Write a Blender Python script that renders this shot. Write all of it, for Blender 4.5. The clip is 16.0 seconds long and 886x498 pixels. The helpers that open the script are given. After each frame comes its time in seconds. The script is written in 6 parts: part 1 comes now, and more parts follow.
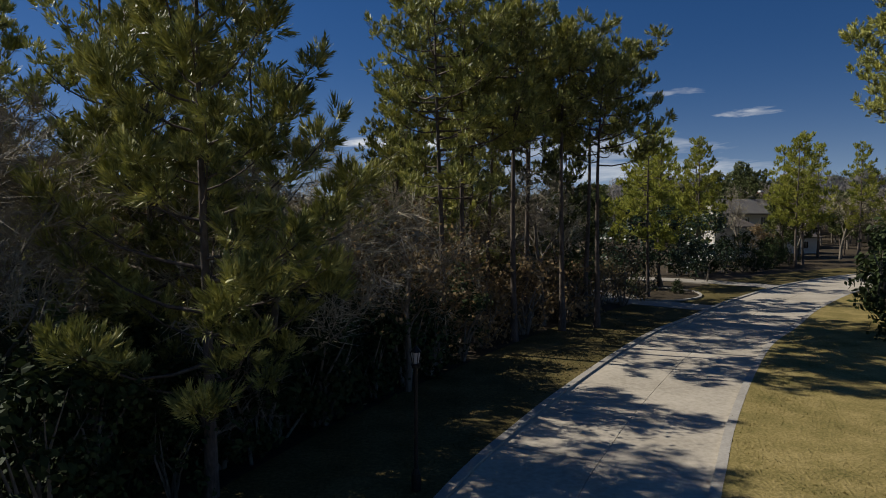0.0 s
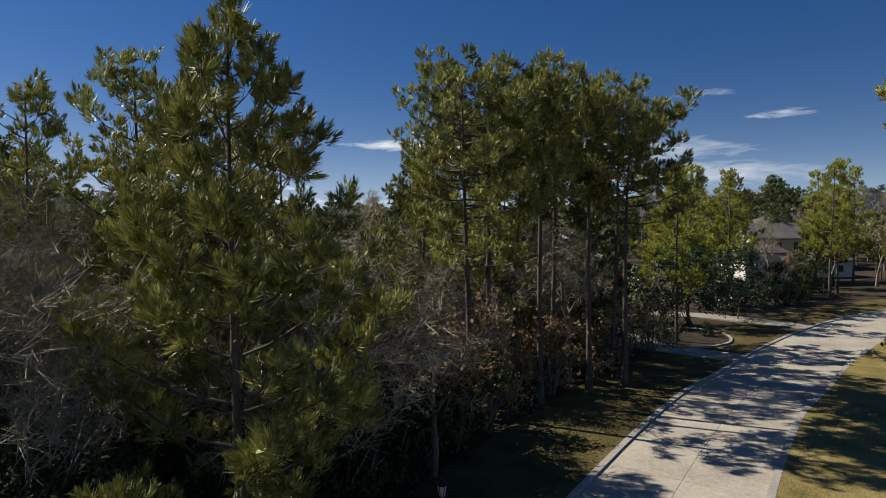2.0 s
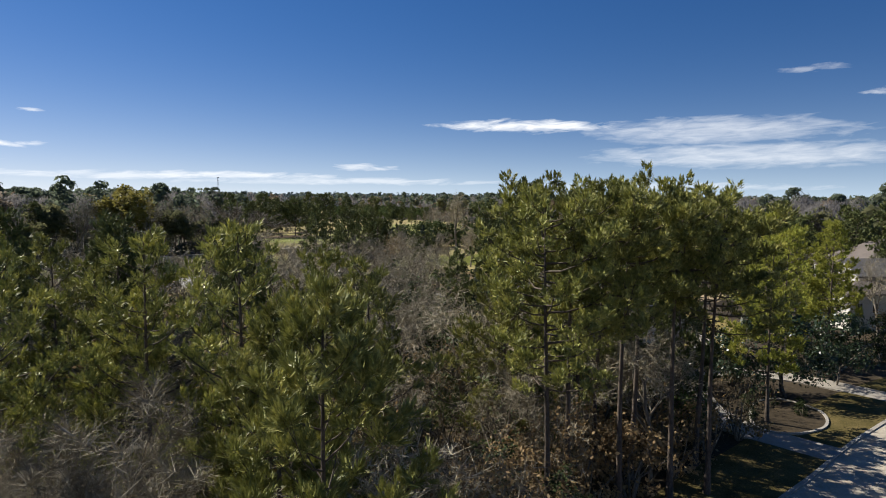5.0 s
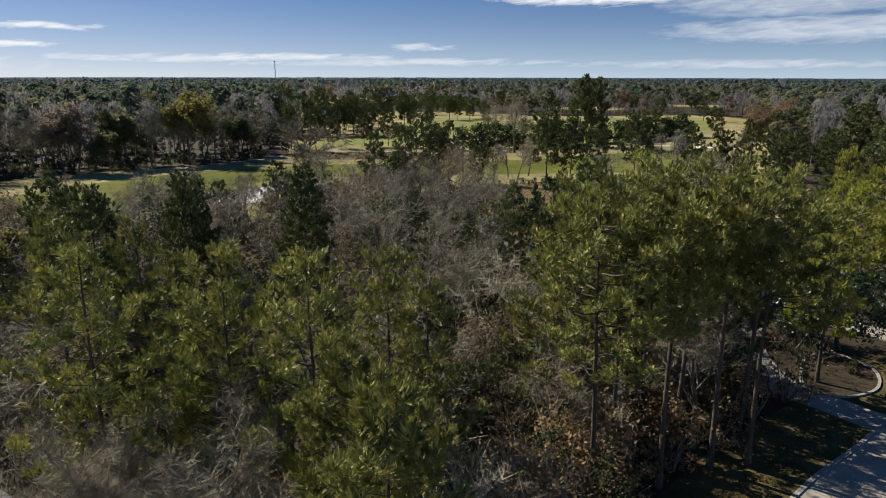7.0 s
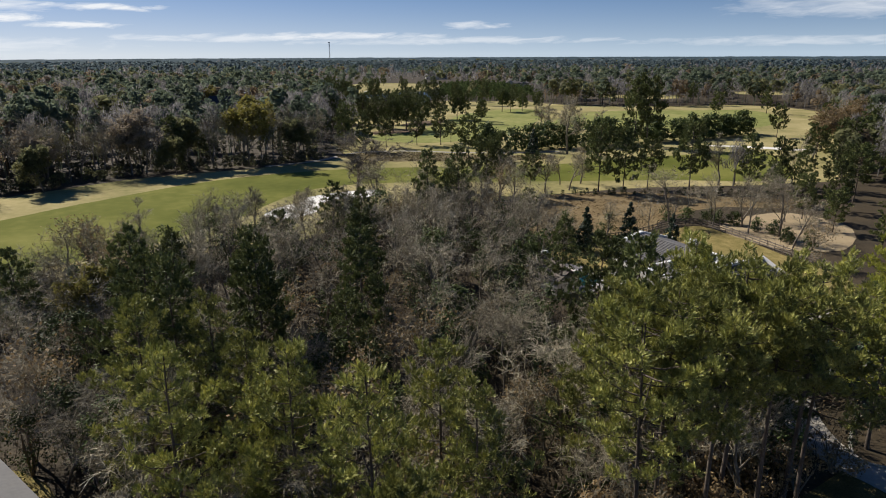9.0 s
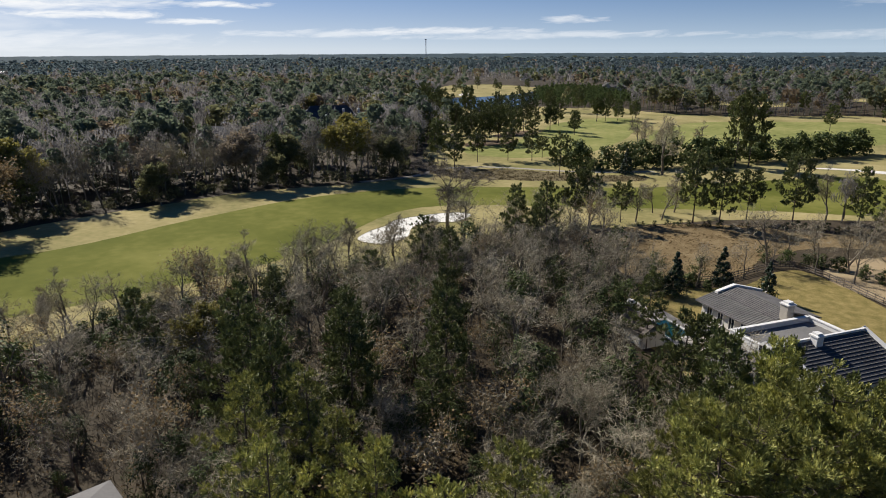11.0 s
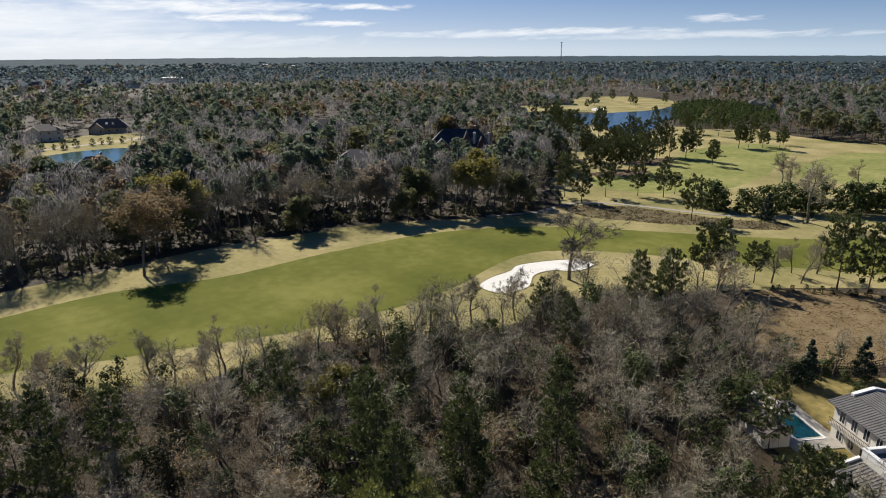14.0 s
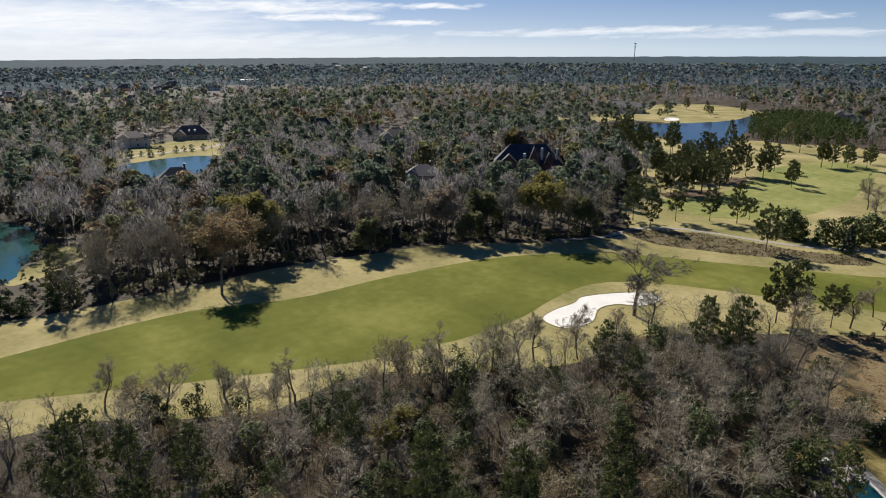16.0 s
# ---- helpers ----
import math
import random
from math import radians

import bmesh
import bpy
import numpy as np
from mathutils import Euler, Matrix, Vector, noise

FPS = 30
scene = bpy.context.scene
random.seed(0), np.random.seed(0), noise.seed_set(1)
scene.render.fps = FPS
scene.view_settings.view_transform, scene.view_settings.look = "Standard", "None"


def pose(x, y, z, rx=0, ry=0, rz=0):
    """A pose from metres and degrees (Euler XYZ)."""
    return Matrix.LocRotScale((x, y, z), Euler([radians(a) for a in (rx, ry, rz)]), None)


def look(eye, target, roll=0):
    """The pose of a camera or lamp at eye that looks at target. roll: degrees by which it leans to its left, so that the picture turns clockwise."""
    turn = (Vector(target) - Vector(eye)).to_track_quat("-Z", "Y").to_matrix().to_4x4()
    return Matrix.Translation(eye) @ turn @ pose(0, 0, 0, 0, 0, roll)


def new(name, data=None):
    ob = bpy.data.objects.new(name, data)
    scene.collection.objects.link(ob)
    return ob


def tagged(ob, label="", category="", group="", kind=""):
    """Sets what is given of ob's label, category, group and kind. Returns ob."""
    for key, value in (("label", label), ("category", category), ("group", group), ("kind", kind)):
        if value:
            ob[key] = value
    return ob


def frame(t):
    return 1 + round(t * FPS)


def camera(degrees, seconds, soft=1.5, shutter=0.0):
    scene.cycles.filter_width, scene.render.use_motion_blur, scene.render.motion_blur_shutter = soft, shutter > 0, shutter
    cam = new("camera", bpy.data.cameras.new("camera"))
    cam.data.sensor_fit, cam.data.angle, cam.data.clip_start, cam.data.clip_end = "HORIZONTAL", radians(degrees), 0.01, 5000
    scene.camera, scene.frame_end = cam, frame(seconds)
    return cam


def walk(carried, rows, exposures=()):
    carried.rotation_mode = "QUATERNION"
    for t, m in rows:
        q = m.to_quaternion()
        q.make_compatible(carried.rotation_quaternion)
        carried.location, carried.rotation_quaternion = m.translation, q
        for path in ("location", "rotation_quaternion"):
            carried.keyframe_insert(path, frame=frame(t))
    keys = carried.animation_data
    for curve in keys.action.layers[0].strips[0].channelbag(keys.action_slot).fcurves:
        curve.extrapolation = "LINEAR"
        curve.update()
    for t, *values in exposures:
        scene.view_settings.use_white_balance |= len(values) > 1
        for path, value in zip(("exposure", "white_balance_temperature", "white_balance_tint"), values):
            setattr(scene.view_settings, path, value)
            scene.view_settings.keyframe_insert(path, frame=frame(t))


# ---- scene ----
cam = camera(69.1, 16.0, 1.0)
# seconds, place, then yaw, pitch and roll in degrees
PATH = [
    (0.0, 0.00, 0.00, 7.95, 0.51, -3.30, 0.00),
    (0.5, 0.05, 0.08, 8.77, 0.72, -3.28, 0.03),
    (1.0, 0.05, 0.14, 9.58, 1.27, -3.22, 0.04),
    (1.5, -0.00, 0.15, 10.59, 1.93, -3.17, 0.10),
    (2.0, -0.04, 0.11, 11.63, 2.82, -3.10, 0.11),
    (2.5, -0.07, 0.12, 12.86, 4.09, -3.02, 0.14),
    (3.0, -0.08, 0.09, 14.08, 5.46, -3.01, 0.22),
    (3.5, -0.04, 0.01, 15.40, 6.83, -3.02, 0.32),
    (4.0, -0.04, -0.12, 16.71, 7.96, -3.03, 0.35),
    (4.2, 0.02, -0.25, 17.26, 8.47, -2.99, 0.38),
    (6.3, 0.13, -0.28, 24.10, 13.55, -11.85, 0.41),
    (6.5, 0.15, -0.31, 24.76, 14.16, -12.91, 0.27),
    (7.0, 0.10, -0.37, 26.43, 15.44, -15.10, 0.09),
    (7.5, 0.05, -0.44, 28.30, 16.65, -16.60, -0.06),
    (8.0, -0.02, -0.50, 30.04, 17.65, -16.93, -0.14),
    (8.2, -0.04, -0.54, 30.77, 18.05, -16.86, -0.18),
    (10.3, 0.14, -0.48, 38.90, 25.14, -17.22, -0.28),
    (10.5, 0.14, -0.51, 39.66, 26.12, -17.21, -0.31),
    (11.0, 0.25, -0.52, 41.52, 28.22, -17.25, -0.29),
    (11.5, 0.32, -0.59, 43.48, 30.04, -17.24, -0.25),
    (12.0, 0.45, -0.65, 45.52, 32.00, -17.22, -0.26),
    (12.5, 0.53, -0.69, 47.45, 33.88, -17.18, -0.28),
    (13.0, 0.62, -0.74, 49.51, 36.02, -17.16, -0.31),
    (13.5, 0.74, -0.81, 51.42, 37.88, -17.14, -0.30),
    (14.0, 0.71, -0.87, 53.41, 39.64, -17.15, -0.29),
    (14.5, 0.67, -0.91, 55.38, 41.21, -17.17, -0.27),
    (15.0, 0.50, -0.99, 57.47, 42.81, -17.17, -0.24),
    (15.5, 0.45, -0.99, 59.37, 44.22, -17.19, -0.24),
    (16.0, 0.37, -0.96, 61.25, 45.56, -17.20, -0.25),
]
walk(cam, [(t, pose(x, y, z, 90 + pitch, 0, yaw) @ pose(0, 0, 0, 0, 0, roll)) for t, x, y, z, yaw, pitch, roll in PATH],
     [(0.0, -0.05), (2.0, 0.28), (4.0, 0.64), (6.5, 0.38), (8.0, 0.33), (16.0, 0.42)])

# ---- light ----
SUN_FROM, SUN_UP = 161.0, 38.0          # degrees: from the +x axis, and above the ground
world = bpy.data.worlds.new("sky")
scene.world = world
world.use_nodes = True
wn, wl = world.node_tree.nodes, world.node_tree.links
wn.clear()
sky = wn.new("ShaderNodeTexSky")
sky.sky_type, sky.sun_disc = "NISHITA", False
sky.sun_elevation, sky.sun_rotation = radians(SUN_UP), radians(90 - SUN_FROM)
sky.altitude, sky.air_density, sky.dust_density, sky.ozone_density = 100, 1.0, 0.1, 4.0
def w_math(op, a, c=0.0, clamp=False):
    n = wn.new("ShaderNodeMath")
    n.operation, n.use_clamp = op, clamp
    for k, v in enumerate((a, c)):
        if isinstance(v, (int, float)):
            n.inputs[k].default_value = v
        else:
            wl.new(v, n.inputs[k])
    return n.outputs[0]


def w_mixed(fac, a, c):
    n = wn.new("ShaderNodeMix")
    n.data_type = "RGBA"
    for k, v in ((0, fac), (6, a), (7, c)):
        if isinstance(v, tuple):
            n.inputs[k].default_value = v
        else:
            wl.new(v, n.inputs[k])
    return n.outputs[2]


w_hue = wn.new("ShaderNodeHueSaturation")
w_hue.inputs["Saturation"].default_value = 1.22
wl.new(sky.outputs[0], w_hue.inputs["Color"])
w_co = wn.new("ShaderNodeTexCoord")
w_xyz = wn.new("ShaderNodeSeparateXYZ")
wl.new(w_co.outputs["Generated"], w_xyz.inputs[0])
az = w_math("MULTIPLY", w_math("ARCTAN2", w_math("MULTIPLY", w_xyz.outputs["X"], -1.0), w_xyz.outputs["Y"]), 57.296)
up = w_math("MULTIPLY", w_math("ARCSINE", w_xyz.outputs["Z"]), 57.296)
sunward = wn.new("ShaderNodeMapRange")
sunward.interpolation_type = "SMOOTHSTEP"
sunward.inputs["From Min"].default_value, sunward.inputs["From Max"].default_value = -10, 75
wl.new(az, sunward.inputs["Value"])
haze = w_math("MULTIPLY", w_math("POWER", w_math("ADD", 0.73, w_math("MULTIPLY", sunward.outputs[0], 0.05)), w_math("MAXIMUM", up, 0.0)), 0.96)
w_lift = wn.new("ShaderNodeCombineXYZ")
wl.new(w_xyz.outputs["X"], w_lift.inputs[0])
wl.new(w_xyz.outputs["Y"], w_lift.inputs[1])
wl.new(w_math("ADD", w_math("MAXIMUM", w_xyz.outputs["Z"], 0.0), 0.11), w_lift.inputs[2])
wl.new(w_lift.outputs[0], sky.inputs["Vector"])
# pale air above the horizon, whiter towards the sun
air = w_mixed(sunward.outputs[0], (7.6, 9.4, 11.2, 1), (12.2, 12.8, 13.4, 1))
w_tint = wn.new("ShaderNodeMix")
w_tint.data_type, w_tint.blend_type = "RGBA", "MULTIPLY"
w_tint.inputs[0].default_value = 1.0
w_tint.inputs[7].default_value = (0.72, 0.86, 1.08, 1)
wl.new(w_hue.outputs["Color"], w_tint.inputs[6])
w_sky = w_mixed(haze, w_tint.outputs[2], air)
# thin streaks of cloud: azimuth, height, half width, half height (degrees), thickness
w_vec = wn.new("ShaderNodeCombineXYZ")
wl.new(w_math("ADD", w_math("MULTIPLY", az, 0.34), w_math("MULTIPLY", up, 0.5)), w_vec.inputs[0])
wl.new(w_math("MULTIPLY", up, 1.9), w_vec.inputs[1])
w_noise = wn.new("ShaderNodeTexNoise")
w_noise.inputs["Scale"].default_value, w_noise.inputs["Detail"].default_value, w_noise.inputs["Roughness"].default_value, w_noise.inputs["Distortion"].default_value = 1.1, 9, 0.6, 0.5
wl.new(w_vec.outputs[0], w_noise.inputs["Vector"])
veil = 0.0
for a0, e0, wa, we, thick, torn in ((3.0, 6.0, 7.0, 0.55, 1.0, 1.6), (-12.0, 5.4, 10.0, 1.1, 0.5, 1.2), (-15.0, 3.4, 12.0, 1.0, 0.55, 1.2), (30.0, 1.4, 9.0, 0.36, 0.75, 2.0), (45.0, 3.4, 2.6, 0.22, 0.9, 2.4), (48.0, 2.2, 3.2, 0.25, 0.9, 2.4),
                                    (43.0, 6.0, 1.0, 0.16, 0.7, 2.4), (17.5, 2.3, 2.8, 0.3, 0.6, 2.4), (-19.3, 9.8, 2.4, 0.26, 0.3, 2.6), (-24.9, 7.9, 2.6, 0.3, 0.6, 2.4), (78.0, 2.3, 19.0, 1.7, 1.0, 0.55), (70.0, 0.8, 22.0, 0.8, 0.7, 1.2),
                                    (60.0, 3.4, 10.0, 0.62, 1.0, 1.2), (56.0, 2.6, 6.0, 0.35, 0.95, 2.2), (70.0, 4.0, 9.0, 0.5, 0.8, 2.2), (47.0, 3.5, 4.0, 0.24, 0.9, 2.2), (88.0, 4.0, 12.0, 1.3, 0.9, 1.2), (38.0, 1.3, 8.0, 0.3, 0.6, 2.0), (20.0, 1.1, 14.0, 0.3, 0.5, 2.0), (-8.0, 0.9, 12.0, 0.35, 0.4, 2.0)):
    da = w_math("POWER", w_math("ABSOLUTE", w_math("DIVIDE", w_math("SUBTRACT", az, a0), wa)), 2.0)
    de = w_math("POWER", w_math("ABSOLUTE", w_math("DIVIDE", w_math("SUBTRACT", up, e0), we)), 2.0)
    body = w_math("SUBTRACT", 0.55, w_math("MULTIPLY", w_math("ADD", da, de), 0.42))
    soft = w_math("MULTIPLY", w_math("ADD", body, w_math("MULTIPLY", w_math("SUBTRACT", w_noise.outputs["Fac"], 0.52), torn)), 1.6 * thick, True)
    veil = w_math("MAXIMUM", veil, w_math("MINIMUM", soft, thick))
cloudy = w_mixed(veil, w_sky, (14.5, 14.8, 15.2, 1))
w_bg = wn.new("ShaderNodeBackground")
w_bg.inputs["Strength"].default_value = 0.05
w_out = wn.new("ShaderNodeOutputWorld")
wl.new(cloudy, w_bg.inputs["Color"])
wl.new(w_bg.outputs[0], w_out.inputs["Surface"])

sun_data = bpy.data.lights.new("sun", "SUN")
sun_data.energy, sun_data.angle, sun_data.color = 5.0, radians(0.53), (1.0, 0.95, 0.86)
sun = new("sun", sun_data)
sun_way = Vector((math.cos(radians(SUN_FROM)) * math.cos(radians(SUN_UP)), math.sin(radians(SUN_FROM)) * math.cos(radians(SUN_UP)), math.sin(radians(SUN_UP))))
sun.matrix_world = look(sun_way * 100, (0, 0, 0))

# ---- materials ----
def material(name, colours, scale=1.0, rough=0.8, bump=0.0, fine=8.0, metal=0.0, by_object=0.0, trans=0.0, stretch=(1, 1, 1), spec=0.3, blotch=0.5):
    """Two or three colours mixed by noise at two scales (metres), with fine relief; by_object varies the brightness of alike pieces."""
    m = bpy.data.materials.new(name)
    m.use_nodes = True
    n, l = m.node_tree.nodes, m.node_tree.links
    bsdf = n["Principled BSDF"]
    geo = n.new("ShaderNodeNewGeometry")
    mul = n.new("ShaderNodeVectorMath")
    mul.operation = "MULTIPLY"
    mul.inputs[1].default_value = stretch
    l.new(geo.outputs["Position"], mul.inputs[0])
    big = n.new("ShaderNodeTexNoise")
    big.inputs["Scale"].default_value, big.inputs["Detail"].default_value = 1.0 / scale, 4
    small = n.new("ShaderNodeTexNoise")
    small.inputs["Scale"].default_value, small.inputs["Detail"].default_value = fine / scale, 6
    for t in (big, small):
        l.new(mul.outputs[0], t.inputs["Vector"])
    mix = n.new("ShaderNodeMix")
    mix.inputs["Factor"].default_value = 1 - blotch
    l.new(big.outputs["Fac"], mix.inputs["A"])
    l.new(small.outputs["Fac"], mix.inputs["B"])
    ramp = n.new("ShaderNodeValToRGB")
    el = ramp.color_ramp.elements
    while len(el) < len(colours):
        el.new(0.5)
    for i, c in enumerate(colours):
        el[i].position = 0.32 + 0.36 * i / max(1, len(colours) - 1)
        el[i].color = (*c, 1)
    l.new(mix.outputs["Result"], ramp.inputs["Fac"])
    colour = ramp.outputs["Color"]
    if by_object:
        info = n.new("ShaderNodeObjectInfo")
        hsv = n.new("ShaderNodeHueSaturation")
        rng = n.new("ShaderNodeMapRange")
        rng.inputs["To Min"].default_value, rng.inputs["To Max"].default_value = 1 - by_object, 1 + by_object
        l.new(info.outputs["Random"], rng.inputs["Value"])
        l.new(rng.outputs["Result"], hsv.inputs["Value"])
        l.new(colour, hsv.inputs["Color"])
        colour = hsv.outputs["Color"]
    l.new(colour, bsdf.inputs["Base Color"])
    bsdf.inputs["Roughness"].default_value, bsdf.inputs["Metallic"].default_value = rough, metal
    bsdf.inputs["Specular IOR Level"].default_value = spec
    if bump:
        b = n.new("ShaderNodeBump")
        b.inputs["Strength"].default_value, b.inputs["Distance"].default_value = 1.0, bump
        l.new(small.outputs["Fac"], b.inputs["Height"])
        l.new(b.outputs["Normal"], bsdf.inputs["Normal"])
    if trans:
        tr = n.new("ShaderNodeBsdfTranslucent")
        l.new(colour, tr.inputs["Color"])
        sh = n.new("ShaderNodeMixShader")
        sh.inputs["Fac"].default_value = trans
        l.new(bsdf.outputs[0], sh.inputs[1])
        l.new(tr.outputs[0], sh.inputs[2])
        l.new(sh.outputs[0], n["Material Output"].inputs["Surface"])
    return m


M_FLOOR = material("leaf_litter", [(0.026, 0.019, 0.010), (0.050, 0.036, 0.019), (0.085, 0.060, 0.031)], 6, 0.9, 0.05, 20)
M_ROUGH = material("dormant_grass", [(0.17, 0.165, 0.058), (0.30, 0.255, 0.112), (0.43, 0.355, 0.175)], 24, 1.0, 0.03, 14, spec=0.08, blotch=0.72)
M_FAIR = material("fairway_grass", [(0.084, 0.097, 0.016), (0.128, 0.135, 0.026), (0.212, 0.203, 0.053)], 26, 1.0, 0.01, 9, blotch=0.75, spec=0.08)
M_LAWN = material("lawn_grass", [(0.11, 0.100, 0.030), (0.24, 0.188, 0.068), (0.37, 0.285, 0.118)], 1.6, 0.95, 0.06, 18, spec=0.1)
# grass with leaf litter, its tones lowered further to paint in the wood's shade
M_VERGE = material("shaded_littered_grass", [(0.052, 0.046, 0.016), (0.108, 0.086, 0.032), (0.195, 0.145, 0.062)], 1.8, 0.95, 0.06, 14, spec=0.08)
M_SAND = material("bunker_sand", [(0.62, 0.58, 0.52), (0.72, 0.69, 0.63), (0.78, 0.75, 0.70)], 5, 0.9, 0.02, 10)
M_FIELD = material("brown_field", [(0.20, 0.140, 0.072), (0.30, 0.220, 0.118), (0.41, 0.315, 0.18)], 4.0, 1.0, 0.1, 8, spec=0.05, trans=0.35)
M_EARTH = material("bare_earth", [(0.30, 0.225, 0.13), (0.39, 0.30, 0.18)], 8, 0.9, 0.03, 10)
M_ROAD = material("road_concrete", [(0.30, 0.262, 0.20), (0.42, 0.368, 0.288), (0.52, 0.46, 0.365)], 2.5, 0.8, 0.004, 14)
M_KERB = material("kerb_concrete", [(0.28, 0.255, 0.215), (0.42, 0.385, 0.33)], 1.2, 0.85, 0.004, 12)
M_PATH = material("path_concrete", [(0.27, 0.24, 0.20), (0.37, 0.335, 0.28)], 3, 0.85, 0.004, 10)
M_WATER = material("pond_water", [(0.012, 0.026, 0.028), (0.02, 0.036, 0.037)], 20, 0.16, 0.0, 6, spec=0.5)
M_POND = material("green_pond_water", [(0.008, 0.050, 0.046), (0.014, 0.072, 0.064)], 20, 0.12, 0.0, 6, spec=0.5)
M_PINEBARK = material("pine_bark", [(0.050, 0.038, 0.030), (0.105, 0.082, 0.064), (0.175, 0.142, 0.115)], 0.35, 0.9, 0.03, 6, stretch=(1, 1, 0.3))
M_BARK = material("grey_bark", [(0.085, 0.070, 0.052), (0.17, 0.145, 0.112), (0.29, 0.255, 0.205)], 0.5, 0.9, 0.02, 6, stretch=(1, 1, 0.3))
M_TWIG = material("grey_twigs", [(0.162, 0.140, 0.096), (0.315, 0.272, 0.190), (0.53, 0.47, 0.35)], 2.2, 0.85, 0, 8, by_object=0.3)
# grey twigs darkened: the shade under the trees is in the colour
M_SHADETWIG = material("shaded_thicket_twigs", [(0.046, 0.038, 0.024), (0.088, 0.073, 0.047), (0.18, 0.154, 0.106)], 3, 0.9, 0, 8, spec=0.1)
M_NEEDLE = material("pine_needles", [(0.085, 0.097, 0.028), (0.264, 0.270, 0.072), (0.66, 0.61, 0.20)], 1.1, 0.5, 0, 4, by_object=0.25, trans=0.10, spec=0.25)
M_PINE = material("dark_pine_needles", [(0.046, 0.062, 0.023), (0.118, 0.136, 0.048), (0.27, 0.27, 0.10)], 1.1, 0.6, 0, 6, by_object=0.25, trans=0.12, spec=0.15)
# evergreen leaves darkened to paint in deep shade
M_SHADELEAF = material("shade_dark_leaves", [(0.018, 0.028, 0.010), (0.033, 0.048, 0.016), (0.068, 0.084, 0.030)], 1.5, 0.65, 0, 6, by_object=0.3, trans=0.1, spec=0.1)
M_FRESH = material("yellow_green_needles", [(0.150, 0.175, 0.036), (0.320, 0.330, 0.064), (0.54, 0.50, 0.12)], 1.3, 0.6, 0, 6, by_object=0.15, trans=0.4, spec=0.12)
M_EVER = material("evergreen_leaves", [(0.034, 0.050, 0.015), (0.068, 0.090, 0.027), (0.125, 0.145, 0.047)], 1.5, 0.6, 0, 6, by_object=0.35, trans=0.15, spec=0.15)
M_MAGN = material("magnolia_leaves", [(0.014, 0.026, 0.013), (0.024, 0.042, 0.018), (0.04, 0.062, 0.028)], 1.0, 0.35, 0, 6, trans=0.05)
M_BROWN = material("brown_leaves", [(0.15, 0.095, 0.045), (0.27, 0.185, 0.088), (0.37, 0.27, 0.135)], 2.0, 0.7, 0, 6, by_object=0.25, trans=0.35)
M_TAN = material("tan_leaves", [(0.20, 0.160, 0.115), (0.30, 0.245, 0.180), (0.41, 0.345, 0.26)], 2.5, 0.7, 0, 6, trans=0.45)
M_YELLOW = material("yellow_leaves", [(0.13, 0.125, 0.034), (0.225, 0.20, 0.052), (0.33, 0.27, 0.085)], 2.5, 0.7, 0, 6, by_object=0.2, trans=0.45)
M_RUST = material("rust_leaves", [(0.165, 0.118, 0.062), (0.255, 0.182, 0.095), (0.345, 0.255, 0.135)], 2.5, 0.7, 0, 6, trans=0.45)
# far pine and bare crowns: paled and blued, distance haze put into the colour
M_FARPINE = material("hazed_pine_foliage", [(0.092, 0.120, 0.090), (0.150, 0.180, 0.120), (0.230, 0.250, 0.155)], 9, 0.9, 0, 5, trans=0.6, spec=0.05)
M_FARBARE = material("hazed_bare_crowns", [(0.160, 0.152, 0.146), (0.245, 0.230, 0.218), (0.345, 0.322, 0.300)], 13, 0.95, 0, 4, trans=0.6, spec=0.05)
M_FARWARM = material("far_autumn_crowns", [(0.175, 0.138, 0.095), (0.245, 0.190, 0.125), (0.315, 0.230, 0.135)], 12, 0.95, 0, 4, trans=0.6, spec=0.05)
M_FAROLIVE = material("far_olive_crowns", [(0.120, 0.128, 0.070), (0.185, 0.187, 0.095), (0.275, 0.258, 0.125)], 12, 0.95, 0, 4, trans=0.6, spec=0.05)
M_FARBRUSH = material("far_brush_leaves", [(0.060, 0.064, 0.040), (0.098, 0.098, 0.062), (0.160, 0.150, 0.100)], 7, 0.95, 0, 5, trans=0.4, spec=0.05)
M_YOUNG = material("young_pine_foliage", [(0.055, 0.080, 0.030), (0.092, 0.122, 0.042), (0.155, 0.180, 0.068)], 6, 0.9, 0, 5, trans=0.4, spec=0.05)
# woods near the horizon: the blue is painted-in haze, not leaf colour
M_HAZECANOPY = material("hazed_canopy", [(0.031, 0.049, 0.060), (0.045, 0.067, 0.078), (0.064, 0.087, 0.095)], 70, 0.95, 0, 6, spec=0.05)
M_HAZEWOODS = material("hazed_horizon_woods", [(0.085, 0.120, 0.128), (0.125, 0.160, 0.166), (0.172, 0.200, 0.200)], 60, 0.95, 0, 5, trans=0.7, spec=0.03)
M_MOUND = material("tufted_rough", [(0.13, 0.105, 0.056), (0.21, 0.172, 0.098), (0.31, 0.26, 0.155)], 3.0, 1.0, 0.1, 6, spec=0.05, trans=0.35)
M_BED = material("pine_straw", [(0.085, 0.060, 0.040), (0.135, 0.098, 0.066), (0.20, 0.150, 0.105)], 3, 1.0, 0.05, 8, spec=0.05)
M_PALEFAIR = material("pale_fairway_grass", [(0.150, 0.170, 0.050), (0.225, 0.232, 0.074), (0.33, 0.305, 0.12)], 25, 1.0, 0.01, 7, spec=0.08)
M_STUCCO = material("pale_stucco", [(0.58, 0.54, 0.47), (0.68, 0.64, 0.57)], 3, 0.9, 0.004, 20)
